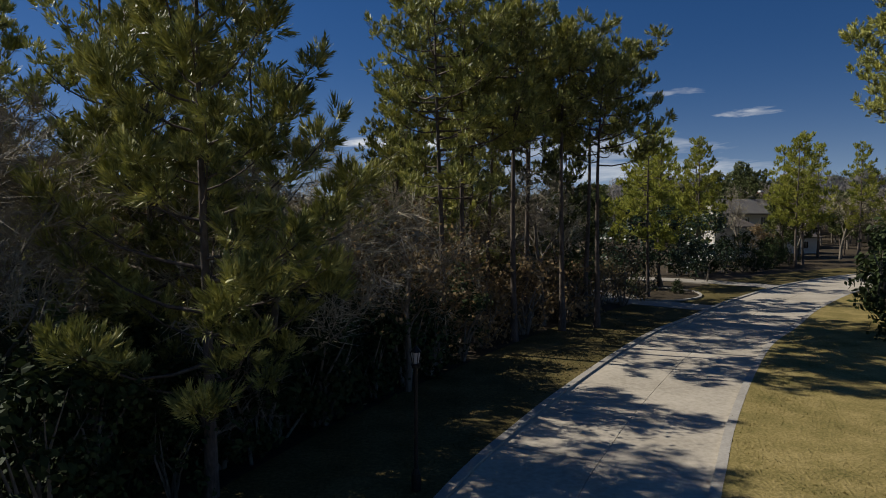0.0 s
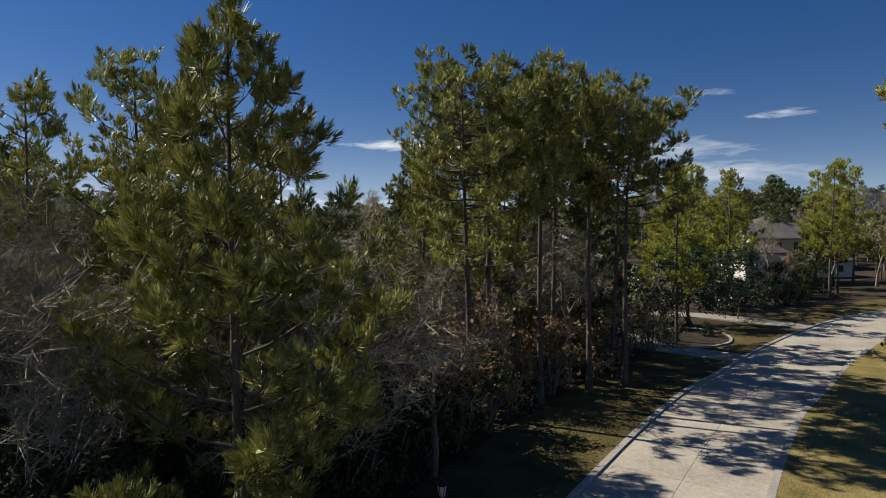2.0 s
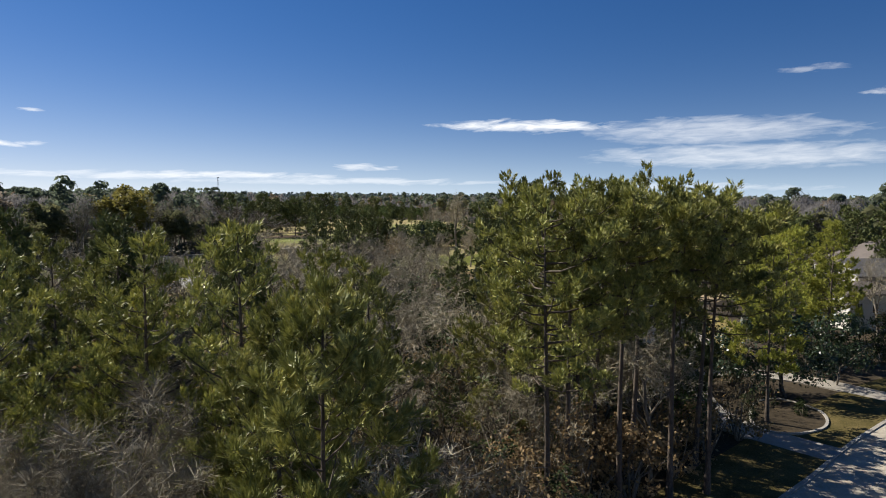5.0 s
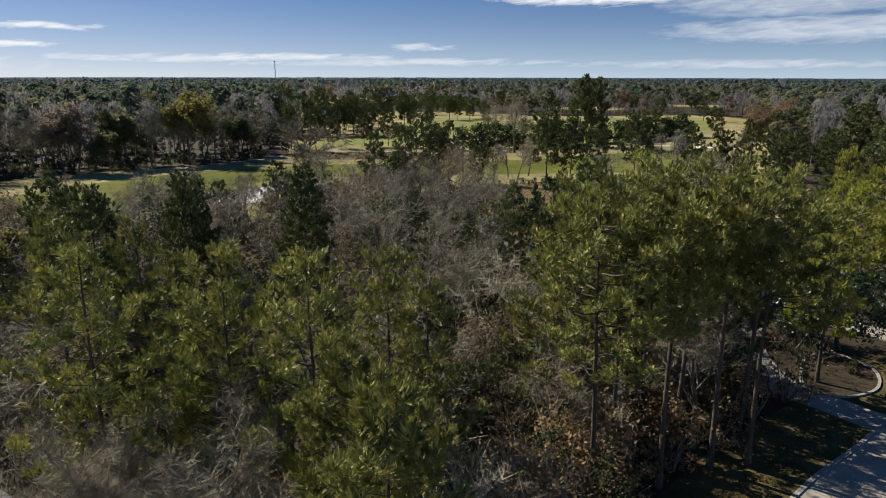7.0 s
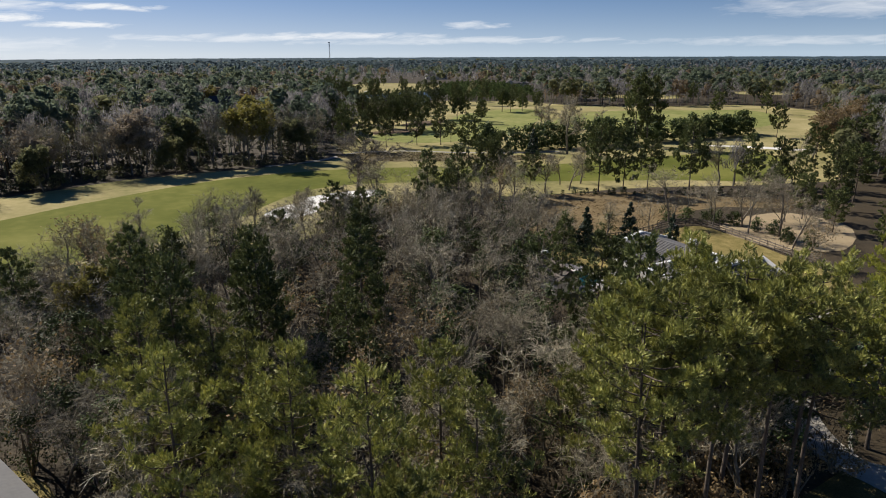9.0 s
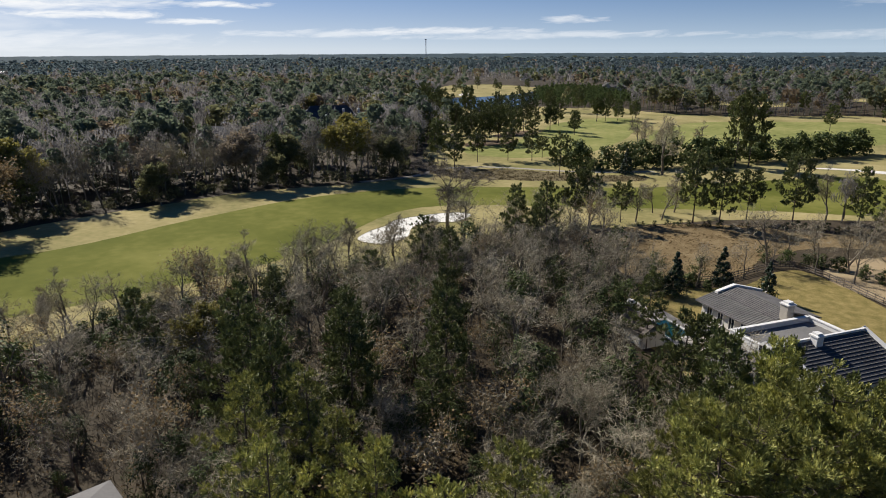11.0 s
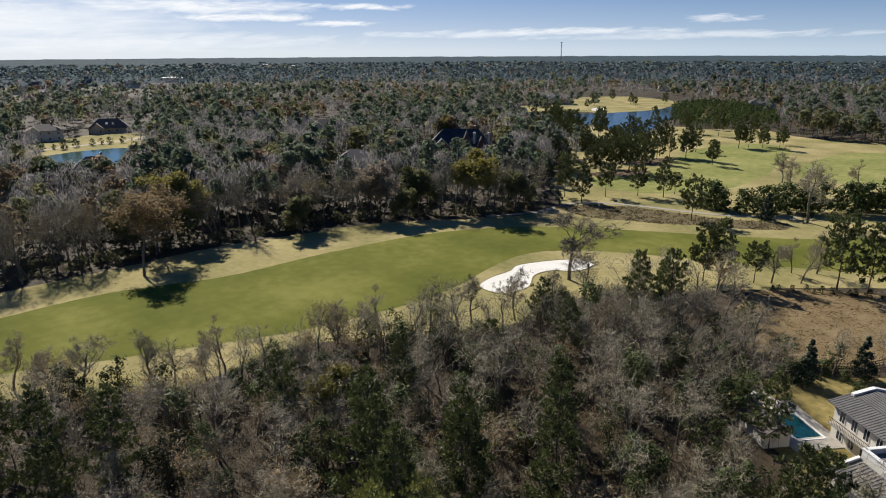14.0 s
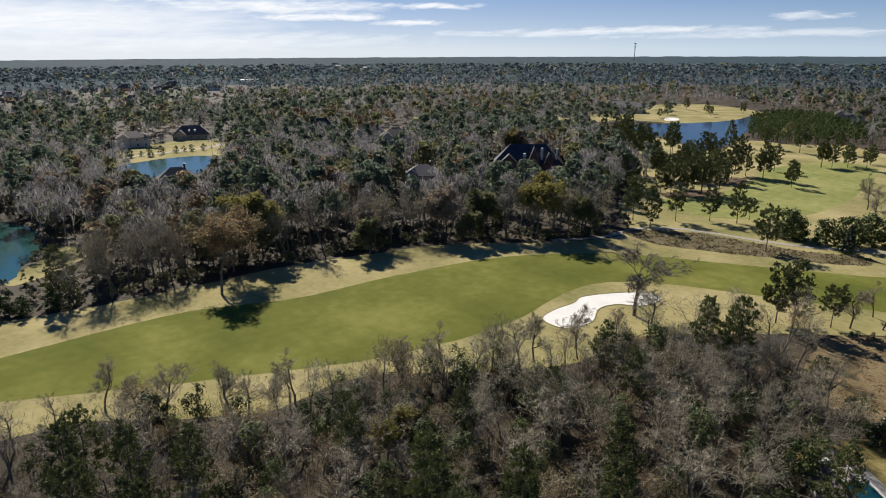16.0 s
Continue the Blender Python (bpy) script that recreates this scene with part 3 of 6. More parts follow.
def tufts_of_needles(rnd, at, axis, count, length, width):
    """Brush-like tufts: count slim blades set round a short shoot that points along its axis."""
    n = len(at)
    ring = rnd.normal(0, 1, (n, count, 3))
    ring = unit(ring - axis[:, None] * (ring * axis[:, None]).sum(-1, keepdims=True))
    s = rnd.rand(n, count, 1)
    size = length * rnd.uniform(0.75, 1.25, (n, 1, 1))
    foot = at[:, None] + axis[:, None] * (1.5 * s - 0.8) * size + ring * size * 0.40 * (1.05 - s)
    d = unit(axis[:, None] * 0.9 + ring * (0.62 - 0.5 * s) + rnd.normal(0, 0.13, (n, count, 3)))
    side = unit(np.cross(d, ring + rnd.normal(0, 0.22, (n, count, 3)))) * width * rnd.uniform(0.7, 1.3, (n, count, 1))
    return np.stack([foot + side, foot - side, foot + d * size * (1.1 - 0.3 * s) * rnd.uniform(0.8, 1.15, (n, count, 1))], 2).reshape(-1, 3, 3)


def pine_meshes(name, seed, h, base, spread, limbs, pads, tufts_, size, count, length, width, dome=False, rise=(0.1, 0.45), sparse=0.0, needle=None, lean=0.012):
    """A loblolly pine: a straight trunk, limbs that fork near their ends, and there dense pads of brush-like tufts with gaps between the pads; dome: a rounded old crown."""
    rnd = np.random.RandomState(seed)
    wood, leaf = Soup(), Soup()
    zs = np.linspace(0, 1, 8)
    bend = rnd.normal(0, lean * h, 2)
    axis = np.stack([bend[0] * zs ** 1.6 + 0.006 * h * np.sin(zs * 5 + seed), bend[1] * zs ** 1.6 + 0.006 * h * np.cos(zs * 4 + seed), zs * h * (0.93 if dome else 0.97)], -1)
    axis[0, 2] = -0.1
    rad = h * 0.0095 * (1 - zs * 0.88) + 0.012
    rad[0] *= 1.35
    wood.tube(axis, rad, 7)
    lobes = rnd.uniform(0.6, 1.15, 9)
    at, ways = [], []
    up_ = np.array([0, 0, 1.0])
    for k in range(limbs):
        u = (k + rnd.rand()) / limbs
        z = h * (base + (0.9 - base if dome else 0.96 - base) * u)
        p0 = np.array([np.interp(z, axis[:, 2], axis[:, 0]), np.interp(z, axis[:, 2], axis[:, 1]), z])
        a = k * 2.4 + rnd.normal(0, 0.3)
        reach = math.sqrt(max(0.05, 1 - ((u - 0.42) / 0.66) ** 2)) if dome else (1 - u) ** 0.75 * (0.6 + 0.4 * min(1, u / 0.2)) + 0.08
        ln = spread * reach * rnd.uniform(0.65, 1.1) * lobes[int(a * 1.4 + u * 7) % 9] + 0.3
        up = rise[0] + rise[1] * u + rnd.normal(0, 0.1)
        s = np.linspace(0, 1, 5)
        out = np.array([math.cos(a), math.sin(a), 0])
        pts = p0 + out * (ln * s)[:, None] + up_ * (ln * (up * s + 0.18 * s ** 2.5 - 0.09 * np.sin(s * 3.1)))[:, None] + np.cumsum(rnd.normal(0, 0.035 * ln, (5, 3)) * np.array([1, 1, 0.5]), 0) * s[:, None]
        wood.tube(pts, np.interp(s, [0, 1], [0.012 * ln + 0.012, 0.008]), 4)
        if rnd.rand() < sparse * (1 - u):
            continue
        across = np.array([-out[1], out[0], 0])
        m = max(1, int(round(pads * (0.4 + 0.6 * ln / spread))))
        for j in range(m):
            t = 0.52 + 0.48 * (j + 0.3 + 0.7 * rnd.rand()) / m
            q, q0 = (np.array([np.interp(v, s, pts[:, i]) for i in range(3)]) for v in (t, t - 0.22))
            swing = (1 if j % 2 else -1) * rnd.uniform(0.1, 0.75) * (0.2 + 0.2 * ln) * (1.5 - t)
            heart = q + across * swing + up_ * rnd.uniform(0.0, 0.3)
            wood.tube([q0, (q0 + heart) / 2 - up_ * 0.05, heart], [0.012, 0.009, 0.006], 3)
            r = size * rnd.uniform(0.7, 1.25) * (0.6 + 0.4 * ln / spread)
            n = max(3, int(tufts_ * (r / size) ** 2))
            way = unit(rnd.normal(0, 1, (n, 3)) + up_ * 0.55 + out * 0.35)
            at.append(heart + way * rnd.uniform(0.45, 1.0, (n, 1)) * np.array([r, r, r * 0.6]))
            ways.append(way * 0.7 + up_ * 0.65 + rnd.normal(0, 0.15, (n, 3)))
    at.append(axis[-1] + rnd.normal(0, 0.4, (9, 3)) * np.array([1, 1, 0.9]) - up_ * 0.3)
    ways.append(up_ + rnd.normal(0, 0.3, (9, 3)))
    leaf.loose(tufts_of_needles(rnd, np.concatenate(at), unit(np.concatenate(ways)), count, length, width))
    return wood.mesh(name + "_wood", M_PINEBARK, True), leaf.mesh(name + "_needles", needle or M_NEEDLE)


def grow(rnd, soups, p, way, ln, rad, level, top, twigs, curl, low=0.35):
    """One bare branch and, by recursion, all that it carries."""
    n = 5 if level < 2 else 4
    pts, d = [np.array(p)], np.array(way)
    for i in range(n - 1):
        d = unit(d + rnd.normal(0, curl * (0.55 + 0.35 * level), 3) + np.array([0, 0, 0.07]))
        pts.append(pts[-1] + d * ln / (n - 1))
    pts = np.array(pts)
    end = rad * (0.55 if level == 0 else 0.35)
    if level < top:
        soups[0 if level < 2 else 1].tube(pts, np.linspace(rad, end, n), (8, 5, 3, 3)[level])
    else:
        side = unit(np.cross(d, rnd.normal(0, 1, 3))) * min(max(rad * 0.6, 0.009 * soups[3]), 0.02 * soups[3])
        soups[1].add([pts[0] - side, pts[0] + side, pts[1] + side * 0.8, pts[2], pts[1] - side * 0.8, pts[-1]], [(0, 1, 3), (4, 2, 5)])
    if level == top:
        m = twigs
        t = rnd.uniform(0.1, 1.0, m)
        at = np.stack([np.interp(t, np.linspace(0, 1, n), pts[:, i]) for i in range(3)], -1)
        dd = unit(unit(d)[None] * 0.8 + rnd.normal(0, 0.62, (m, 3)))
        side = unit(np.cross(dd, rnd.normal(0, 1, (m, 3)))) * rnd.uniform(0.011, 0.024, (m, 1)) * soups[3]
        tip = at + dd * rnd.uniform(0.45, 1.2, (m, 1))
        soups[1].loose(np.stack([at - side, at + side, tip], 1))
        soups[2].extend(tip)
        return
    kids = (7, 6, 5)[level]
    for k in range(kids):
        t = (low if level == 0 else 0.25) + (1 - low if level == 0 else 0.75) * (k + rnd.rand()) / kids
        at = np.array([np.interp(t, np.linspace(0, 1, n), pts[:, i]) for i in range(3)])
        side = unit(np.cross(d, rnd.normal(0, 1, 3)))
        ang = rnd.uniform(0.45, 1.0) * (1.0 if k < kids - 1 else 0.35)
        nd = unit(d * math.cos(ang) + side * math.sin(ang) + np.array([0, 0, 0.12]))
        grow(rnd, soups, at, nd, ln * rnd.uniform(0.42, 0.68) * (1.15 - 0.35 * t), max(0.008, np.interp(t, [0, 1], [rad, end]) * rnd.uniform(0.45, 0.65)), level + 1, top, twigs, curl)


def bare_meshes(name, seed, h, top=3, twigs=7, curl=0.16, twig_mat=None, leaves=0, leaf_mat=None, leaf=0.16, thick=0.011, stout=1.25, low=0.35):
    """A leafless broadleaf tree; leaves adds that many leaves to each twig end."""
    rnd = np.random.RandomState(seed)
    soups = (Soup(), Soup(), [], stout)
    grow(rnd, soups, (0, 0, -0.1), unit(np.array([*rnd.normal(0, 0.06, 2), 1])), h * 0.62, h * thick + 0.03, 0, top, twigs, curl, low)
    size = h / max(v[:, 2].max() for v in soups[1].v)
    for soup in soups[:2]:
        soup.v = [v * size for v in soup.v]
    soups = (soups[0], soups[1], [p * size for p in soups[2]], stout)
    made = [soups[0].mesh(name + "_trunk", M_BARK, True), soups[1].mesh(name + "_twigs", twig_mat or M_TWIG)]
    if leaves:
        s = Soup()
        s.loose(leaf_tris(rnd, np.repeat(np.array(soups[2]), leaves, 0) + rnd.normal(0, 0.25, (len(soups[2]) * leaves, 3)), leaf))
        made.append(s.mesh(name + "_leaves", leaf_mat))
    return made


def leaf_tris(rnd, centres, size, out=None):
    """A leaf of two slim triangles at each centre, turned at random or, given out, with its face more that way."""
    n = len(centres)
    face = rnd.normal(0, 1, (n, 3)) if out is None else unit(out) + rnd.normal(0, 0.42, (n, 3))
    d = unit(np.cross(face, rnd.normal(0, 1, (n, 3))))
    side = unit(np.cross(d, face))
    ln = size * rnd.uniform(0.6, 1.4, (n, 1))
    a, b = centres - d * ln * 0.5, centres + d * ln * 0.5
    l, r = centres + side * ln * 0.3, centres - side * ln * 0.3
    return np.concatenate([np.stack([a, l, b], 1), np.stack([a, b, r], 1)])


def bush_meshes(name, seed, h, width, count, leaf, leaf_mat, cone=False, stems=7, bottom=0.0):
    """A leafy bush or small evergreen: stems, and leaves gathered in lobes with gaps between them."""
    rnd = np.random.RandomState(seed)
    wood, crown = Soup(), Soup()
    lobes = []
    for k in range(stems):
        a = rnd.uniform(0, 6.28)
        r = width * 0.5 * math.sqrt(rnd.rand()) * 0.8
        tip = np.array([r * math.cos(a), r * math.sin(a), h * rnd.uniform(0.6, 0.95) * (1 - 0.45 * (2 * r / width) ** 2)])
        wood.tube([(0.1 * math.cos(a), 0.1 * math.sin(a), -0.05), tip * np.array([0.45, 0.45, 0.5]) + rnd.normal(0, 0.06 * h, 3) * np.array([1, 1, 0.3]), tip], [0.014 * h + 0.01, 0.009 * h + 0.006, 0.006], 5)
    n_lobes = 70 if cone else 26
    for k in range(n_lobes):
        u = rnd.rand() ** (1.15 if cone else 0.9)
        u = bottom + (1 - bottom) * u
        rr = width * 0.5 * ((1 - u) ** 0.85 if cone else math.sqrt(max(0.05, 1 - (2 * u - 0.85) ** 2 * 0.7)))
        a = rnd.uniform(0, 6.28)
        q = rr * math.sqrt(rnd.rand()) * 0.85
        lobes.append((q * math.cos(a), q * math.sin(a), h * (0.06 + 0.86 * u)))
    lobes.append((0, 0, h * 0.93))
    lobes = np.array(lobes)
    pick = rnd.randint(0, len(lobes), count)
    rad = rnd.uniform(0.09, 0.17, len(lobes)) * (width + h) * 0.6
    if cone:
        rad *= np.clip(1.1 - lobes[:, 2] / h, 0.30, 1) * 0.8
    d = unit(rnd.normal(0, 1, (count, 3)))
    c = lobes[pick] + d * (rad[pick] * rnd.rand(count) ** 0.45)[:, None] * np.array([1, 1, 0.8])
    c[:, 2] = np.maximum(c[:, 2], 0.08)
    crown.loose(leaf_tris(rnd, c, leaf, d + np.array([0, 0, 0.5]) + unit(lobes[pick] - np.array([0, 0, h * 0.45])) * 0.5))
    return wood.mesh(name + "_stems", M_BARK, True), crown.mesh(name + "_leaves", leaf_mat)


def tree(name, meshes, label, category, group, at, parts=("trunk", "crown", "foliage")):
    t = thing(name, label, category, group, at=at)
    for p, me in zip(parts, meshes):
        part(p, me, None, t)
    return t


def placed(x, y, s=1.0, turn=0.0, z=0.0, sz=None):
    return Matrix.LocRotScale((x, y, z), Euler((0, 0, turn)), (s, s, sz or s))


rnd = random.Random(5)
# pines of the near woods: x, y, height
PINES_TALL = [(-0.4, 36.3, 20.8), (0.8, 38.9, 21.4), (4.0, 39.4, 21.0), (5.3, 44.7, 22.2), (7.4, 42.4, 21.2), (10.0, 43.6, 20.0), (10.3, 48.2, 21.2), (3.0, 47.5, 19.0),
              (26.5, 87.5, 21.5), (31.2, 81.0, 20.3), (50.6, 94.0, 22.5), (53.1, 97.0, 23.5), (54.2, 105.0, 22.0), (63.9, 112.0, 23.5), (66.0, 104.0, 22.5), (29.5, 41.5, 23.0),
              (-30.4, 57.4, 19.6), (28.6, 84.0, 19.5), (34.5, 90.0, 20.0), (24.0, 79.0, 18.5)]
PINES_YOUNG = [(-6.6, 17.2, 17.1), (-14.0, 26.6, 18.3), (-12.6, 34.0, 16.7), (-9.3, 30.6, 16.2), (-3.6, 44.5, 17.2), (18.2, 58.9, 16.3), (22.4, 68.5, 16.8), (-49.6, 45.3, 17.8), (-38.9, 50.2, 17.6),
               (-32.3, 36.0, 16.6), (-26.2, 25.0, 18.0), (-22.4, 31.0, 14.4), (-27.4, 33.6, 15.4), (-45.4, 42.6, 16.8), (-35.8, 46.7, 17.4), (-34.5, 31.1, 17.8), (-38.0, 38.2, 18.4),
               (-20.4, 29.0, 17.7), (-10.4, 22.4, 15.5), (-6.2, 62.6, 16.6), (-34.8, 66.0, 16.0), (-28.0, 49.8, 12.5), (-45.6, 115.4, 16.2), (-39.9, 117.8, 16.9), (-42.5, 121.0, 13.5), (-26.0, 118.2, 9.4),
               (-2.0, 52.0, 19.8), (6.5, 53.0, 17.5), (10.5, 57.5, 15.5), (2.5, 59.0, 17.0), (1.8, 50.0, 20.8), (-4.4, 65.5, 15.5), (-60, 62, 12.5), (-54, 78, 12), (-48, 92, 13), (-70, 48, 13), (-14, 88, 12), (-58, 100, 12), (-81.0, 20.5, 15.0), (-74.5, 26.0, 15.2), (-88.0, 14.5, 15.0), (-79.0, 13.0, 14.5), (-70.0, 17.5, 14.0), (-93.0, 18.0, 13.5)]
tall = [pine_meshes("tall_pine_%s" % "abcd"[i], 11 + i, 20.0, (0.40, 0.58, 0.64, 0.55)[i], (4.2, 3.7, 3.9, 4.1)[i], (48, 32, 30, 34)[i], 4.2, 12, 0.64, 18, 0.27, 0.037, True, (0.14, 0.22), 0.0) for i in range(4)]
young = [pine_meshes("young_pine_%s" % "abc"[i], 31 + i, 17.0, 0.14, 4.5, 54, 4.2, 12, 0.66, 18, 0.28, 0.038, False, (0.12, 0.6), 0.0) for i in range(3)]
mid = [pine_meshes("wood_pine_%s" % "ab"[i], 45 + i, 17.0, 0.16, 4.6, 52, 4.2, 9, 0.74, 11, 0.36, 0.090, False, (0.1, 0.5), 0.0, M_PINE) for i in range(2)]
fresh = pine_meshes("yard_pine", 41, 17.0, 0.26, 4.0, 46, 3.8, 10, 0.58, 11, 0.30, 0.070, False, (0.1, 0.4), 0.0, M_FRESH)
hero = pine_meshes("near_pine", 37, 16.6, 0.15, 4.5, 52, 5.0, 13, 0.66, 38, 0.29, 0.026, False, (0.14, 0.9), 0.0, None, 0.004)
for kind, rows, meshes, h0, label in (("pine_tree", PINES_TALL, tall, 20.0, "tall loblolly pine with a bare trunk and high green crown"),
                                      ("pine_tree", PINES_YOUNG, young, 17.0, "bushy green pine with needle sprays down to low limbs")):
    for i, (x, y, h) in enumerate(rows):
        s = h / h0
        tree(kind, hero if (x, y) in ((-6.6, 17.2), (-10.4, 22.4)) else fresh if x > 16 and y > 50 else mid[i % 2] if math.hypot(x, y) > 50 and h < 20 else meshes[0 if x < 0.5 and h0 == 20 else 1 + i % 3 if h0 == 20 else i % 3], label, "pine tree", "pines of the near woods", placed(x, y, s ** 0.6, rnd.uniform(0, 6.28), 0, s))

# pines of the golf course, further off
PINES_COURSE = [(-44.0, 151.3, 14.5), (-41.0, 153.0, 15.8), (-34.2, 157.5, 10.4), (-66.5, 207.2, 15.1), (-107.1, 208.9, 14.8), (-104.4, 222.9, 12.1), (-95.5, 231.7, 12.5), (-87.0, 235.4, 15.4),
                (-85.7, 243.6, 8.6), (-95.4, 318.1, 12.2), (-112.9, 331.7, 18.1), (-102.8, 386.1, 13.8), (-93.5, 400.1, 11.8), (-85.7, 412.7, 11.1), (-122.4, 269.6, 16.1), (-118.0, 273.9, 18.5)]
PINES_COURSE += [(-126.3, 310.5, 20.4), (-126.4, 331.0, 19.8), (-116.4, 213.3, 17.0), (-16.0, 256.1, 25.2), (-11.6, 255.2, 26.4), (-18.2, 164.8, 18.6), (-12.3, 166.9, 16.3), (-6.5, 172.1, 13.2),
                 (3.5, 174.7, 18.2), (17.8, 180.3, 14.3), (25.0, 310.8, 10.0), (-136, 282, 15), (-131, 262, 13), (-140, 300, 17), (-147, 330, 16), (-152, 350, 18), (-158, 372, 15), (38, 300, 14)]
PINES_COURSE += [(-170, 430, 17), (-150, 436, 15), (-128, 432, 18), (-110, 442, 14), (-72, 455, 17), (-52, 462, 16), (-24, 470, 18), (6, 476, 15), (30, 500, 17), (52, 520, 16), (-30, 400, 13), (18, 390, 14), (46, 420, 15)]
for i in range(11):
    PINES_COURSE.append((-149 + 40 * rnd.random() ** 1.6, 232 + 105 * ((i * 0.618) % 1), rnd.uniform(10, 16)))
PINES_COURSE += [(-185, 316, 19), (-182, 328, 18), (-186, 340, 20), (-175, 338, 17), (-176, 360, 19), (-181, 372, 20), (-192, 352, 19), (-197, 368, 18), (-206, 360, 20), (-214, 378, 18), (-223, 392, 20), (-232, 402, 19), (-190, 326, 18), (-200, 334, 19),
                 (-128, 266, 14), (-123, 270, 15), (-119, 277, 14.5), (-126, 307, 15), (-123, 319, 15.5), (-113.5, 333, 13), (-116, 355, 14), (-99, 329, 11), (-102, 384, 13), (-98, 388, 12), (-92, 394, 13), (-83, 392, 12)]
PINES_COURSE += [(-300, 600, 11), (-280, 640, 12), (-262, 610, 10), (-310, 660, 13), (-335, 560, 12), (-322, 640, 11), (-250, 655, 12), (-345, 500, 13), (-318, 520, 12), (-290, 565, 9)]
for i in range(11):
    f = (i * 0.618) % 1
    PINES_COURSE.append((-158 - 105 * f + rnd.uniform(-8, 8), 352 + 78 * f + rnd.uniform(-14, 22), rnd.uniform(8, 13)))
course = [pine_meshes("course_pine_%s" % "abc"[i], 51 + i, 15.0, (0.24, 0.16, 0.34)[i], (3.9, 4.2, 4.0)[i], 38, 3.4, 8, 0.85, 7, 0.44, 0.19, i != 1, (0.08, 0.40), 0.0, M_PINE) for i in range(3)]
for i, (x, y, h) in enumerate(PINES_COURSE):
    s = h / 15.0
    tree("pine_tree", course[i % 3], "solitary dark green pine on the golf course", "pine tree", "pines of the golf course", placed(x, y, s ** 0.7, rnd.uniform(0, 6.28), 0, s))

# ---- bare woods ----
def near_woods(x, y):
    """Woodland between the road and the fairway."""
    ok = ~inside(ROUGH, x, y) & ~inside(HOUSE_LAWN, x, y) & ~inside(FIELD, x, y)
    d = np.min(np.hypot(ROAD_MID[:, 0][:, None] - x.ravel(), ROAD_MID[:, 1][:, None] - y.ravel()), 0).reshape(x.shape)
    left = np.interp(y, ROAD_MID[:, 1], ROAD_MID[:, 0]) > x
    return ok & (d > 10.0) & left


gx, gy = np.meshgrid(np.arange(-126, 24, 6.7), np.arange(4, 146, 6.7))
jit = np.random.RandomState(3)
gx, gy = (gx + jit.uniform(-2.2, 2.2, gx.shape)).ravel(), (gy + jit.uniform(-2.2, 2.2, gy.shape)).ravel()
keep = near_woods(gx, gy) & (np.hypot(gx, gy) > 10) & (gy > 5) & ~inside(HOUSE_LOT, gx, gy)
keep &= np.min(np.hypot(DRIVES[:, 0][:, None] - gx, DRIVES[:, 1][:, None] - gy), 0) > 4.2
keep &= np.hypot(gx - 20, gy - 60) > 5.5
keep &= ~((np.abs(gx + 14.5) < 9) & (gy > 72) & (gy < 100))
spots = list(zip(gx[keep], gy[keep]))
bare = [bare_meshes("bare_tree_%s" % "abcd"[i], 71 + i, 12.0, 3, 4, 0.17 + 0.02 * i) for i in range(4)]
bare_near = [bare_meshes("near_tree_%s" % "abcd"[i], 171 + i, 12.0, 3, 13, 0.18 + 0.02 * i, None, 0, None, 0.2, 0.010, 0.8) for i in range(4)]
bare_far = [bare_meshes("edge_tree_%s" % "abc"[i], 101 + i, 12.0, 3, 9, 0.22 + 0.03 * i, None, 0, None, 0.2, 0.016, 1.5) for i in range(3)]
leafy = [bare_meshes("oak_%s" % "ab"[i], 81 + i, 10.0, 3, 3, 0.19, None, 1, M_BROWN, 0.24) for i in range(2)]
for i, (x, y) in enumerate(spots[:290]):
    k = rnd.random()
    h = rnd.uniform(7.5, 13.0) * (0.85 if y < 30 else 1.0)
    if k < 0.16:
        tree("oak_tree", leafy[i % 2], "small oak that still holds brown withered leaves", "tree", "trees of the near woods", placed(x, y, h / 9.0, rnd.uniform(0, 6.28), 0, h / 11.0))
    else:
        tree("bare_tree", (bare_near if math.hypot(x, y) < 62 else bare)[i % 4], "leafless grey-brown woodland tree with fine twigs", "tree", "trees of the near woods", placed(x, y, h / 9.2, rnd.uniform(0, 6.28), 0, h / 11.5))
print("near trees", len(spots))

evergreens = [bush_meshes("evergreen_%s" % "abc"[i], 91 + i, 4.0, 3.4, 800, 0.23, M_EVER) for i in range(3)]
edge_bushes = [bush_meshes("edge_bush_%s" % "abc"[i], 95 + i, 4.0, 3.6, 950, 0.22, M_SHADELEAF) for i in range(3)]
for i in range(150):
    while True:
        x, y = rnd.uniform(-120, 20), rnd.uniform(6, 124)
        if near_woods(np.array([x]), np.array([y]))[0] and math.hypot(x, y) > 9 and not inside(HOUSE_LOT, np.array([x]), np.array([y]))[0]:
            break
    tree("evergreen_bush", evergreens[i % 3], "dark evergreen understorey bush among bare trees", "bush", "bushes of the near woods", placed(x, y, rnd.uniform(0.5, 1.2) if y < 26 or i % 2 else rnd.uniform(1.3, 2.2), rnd.uniform(0, 6.28)), ("stem", "leaves"))

# thicket of twigs and saplings on the woodland floor, coloured dark for the shade there
br = np.random.RandomState(17)
n = 85000
bx, by = br.uniform(-126, 20, n), br.uniform(5, 126, n)
ok = near_woods(bx, by) & (np.hypot(bx, by) > 8) & ~inside(HOUSE_LOT, bx, by)
clump = np.array([noise.noise((x * 0.12, y * 0.12, 3)) for x, y in zip(bx, by)])
ok &= br.rand(n) < 0.75 + clump
bx, by, clump = bx[ok], by[ok], clump[ok]
n = len(bx)
foot = np.stack([bx, by, br.rand(n) ** 1.4 * (3.6 + 3 * clump)], -1)
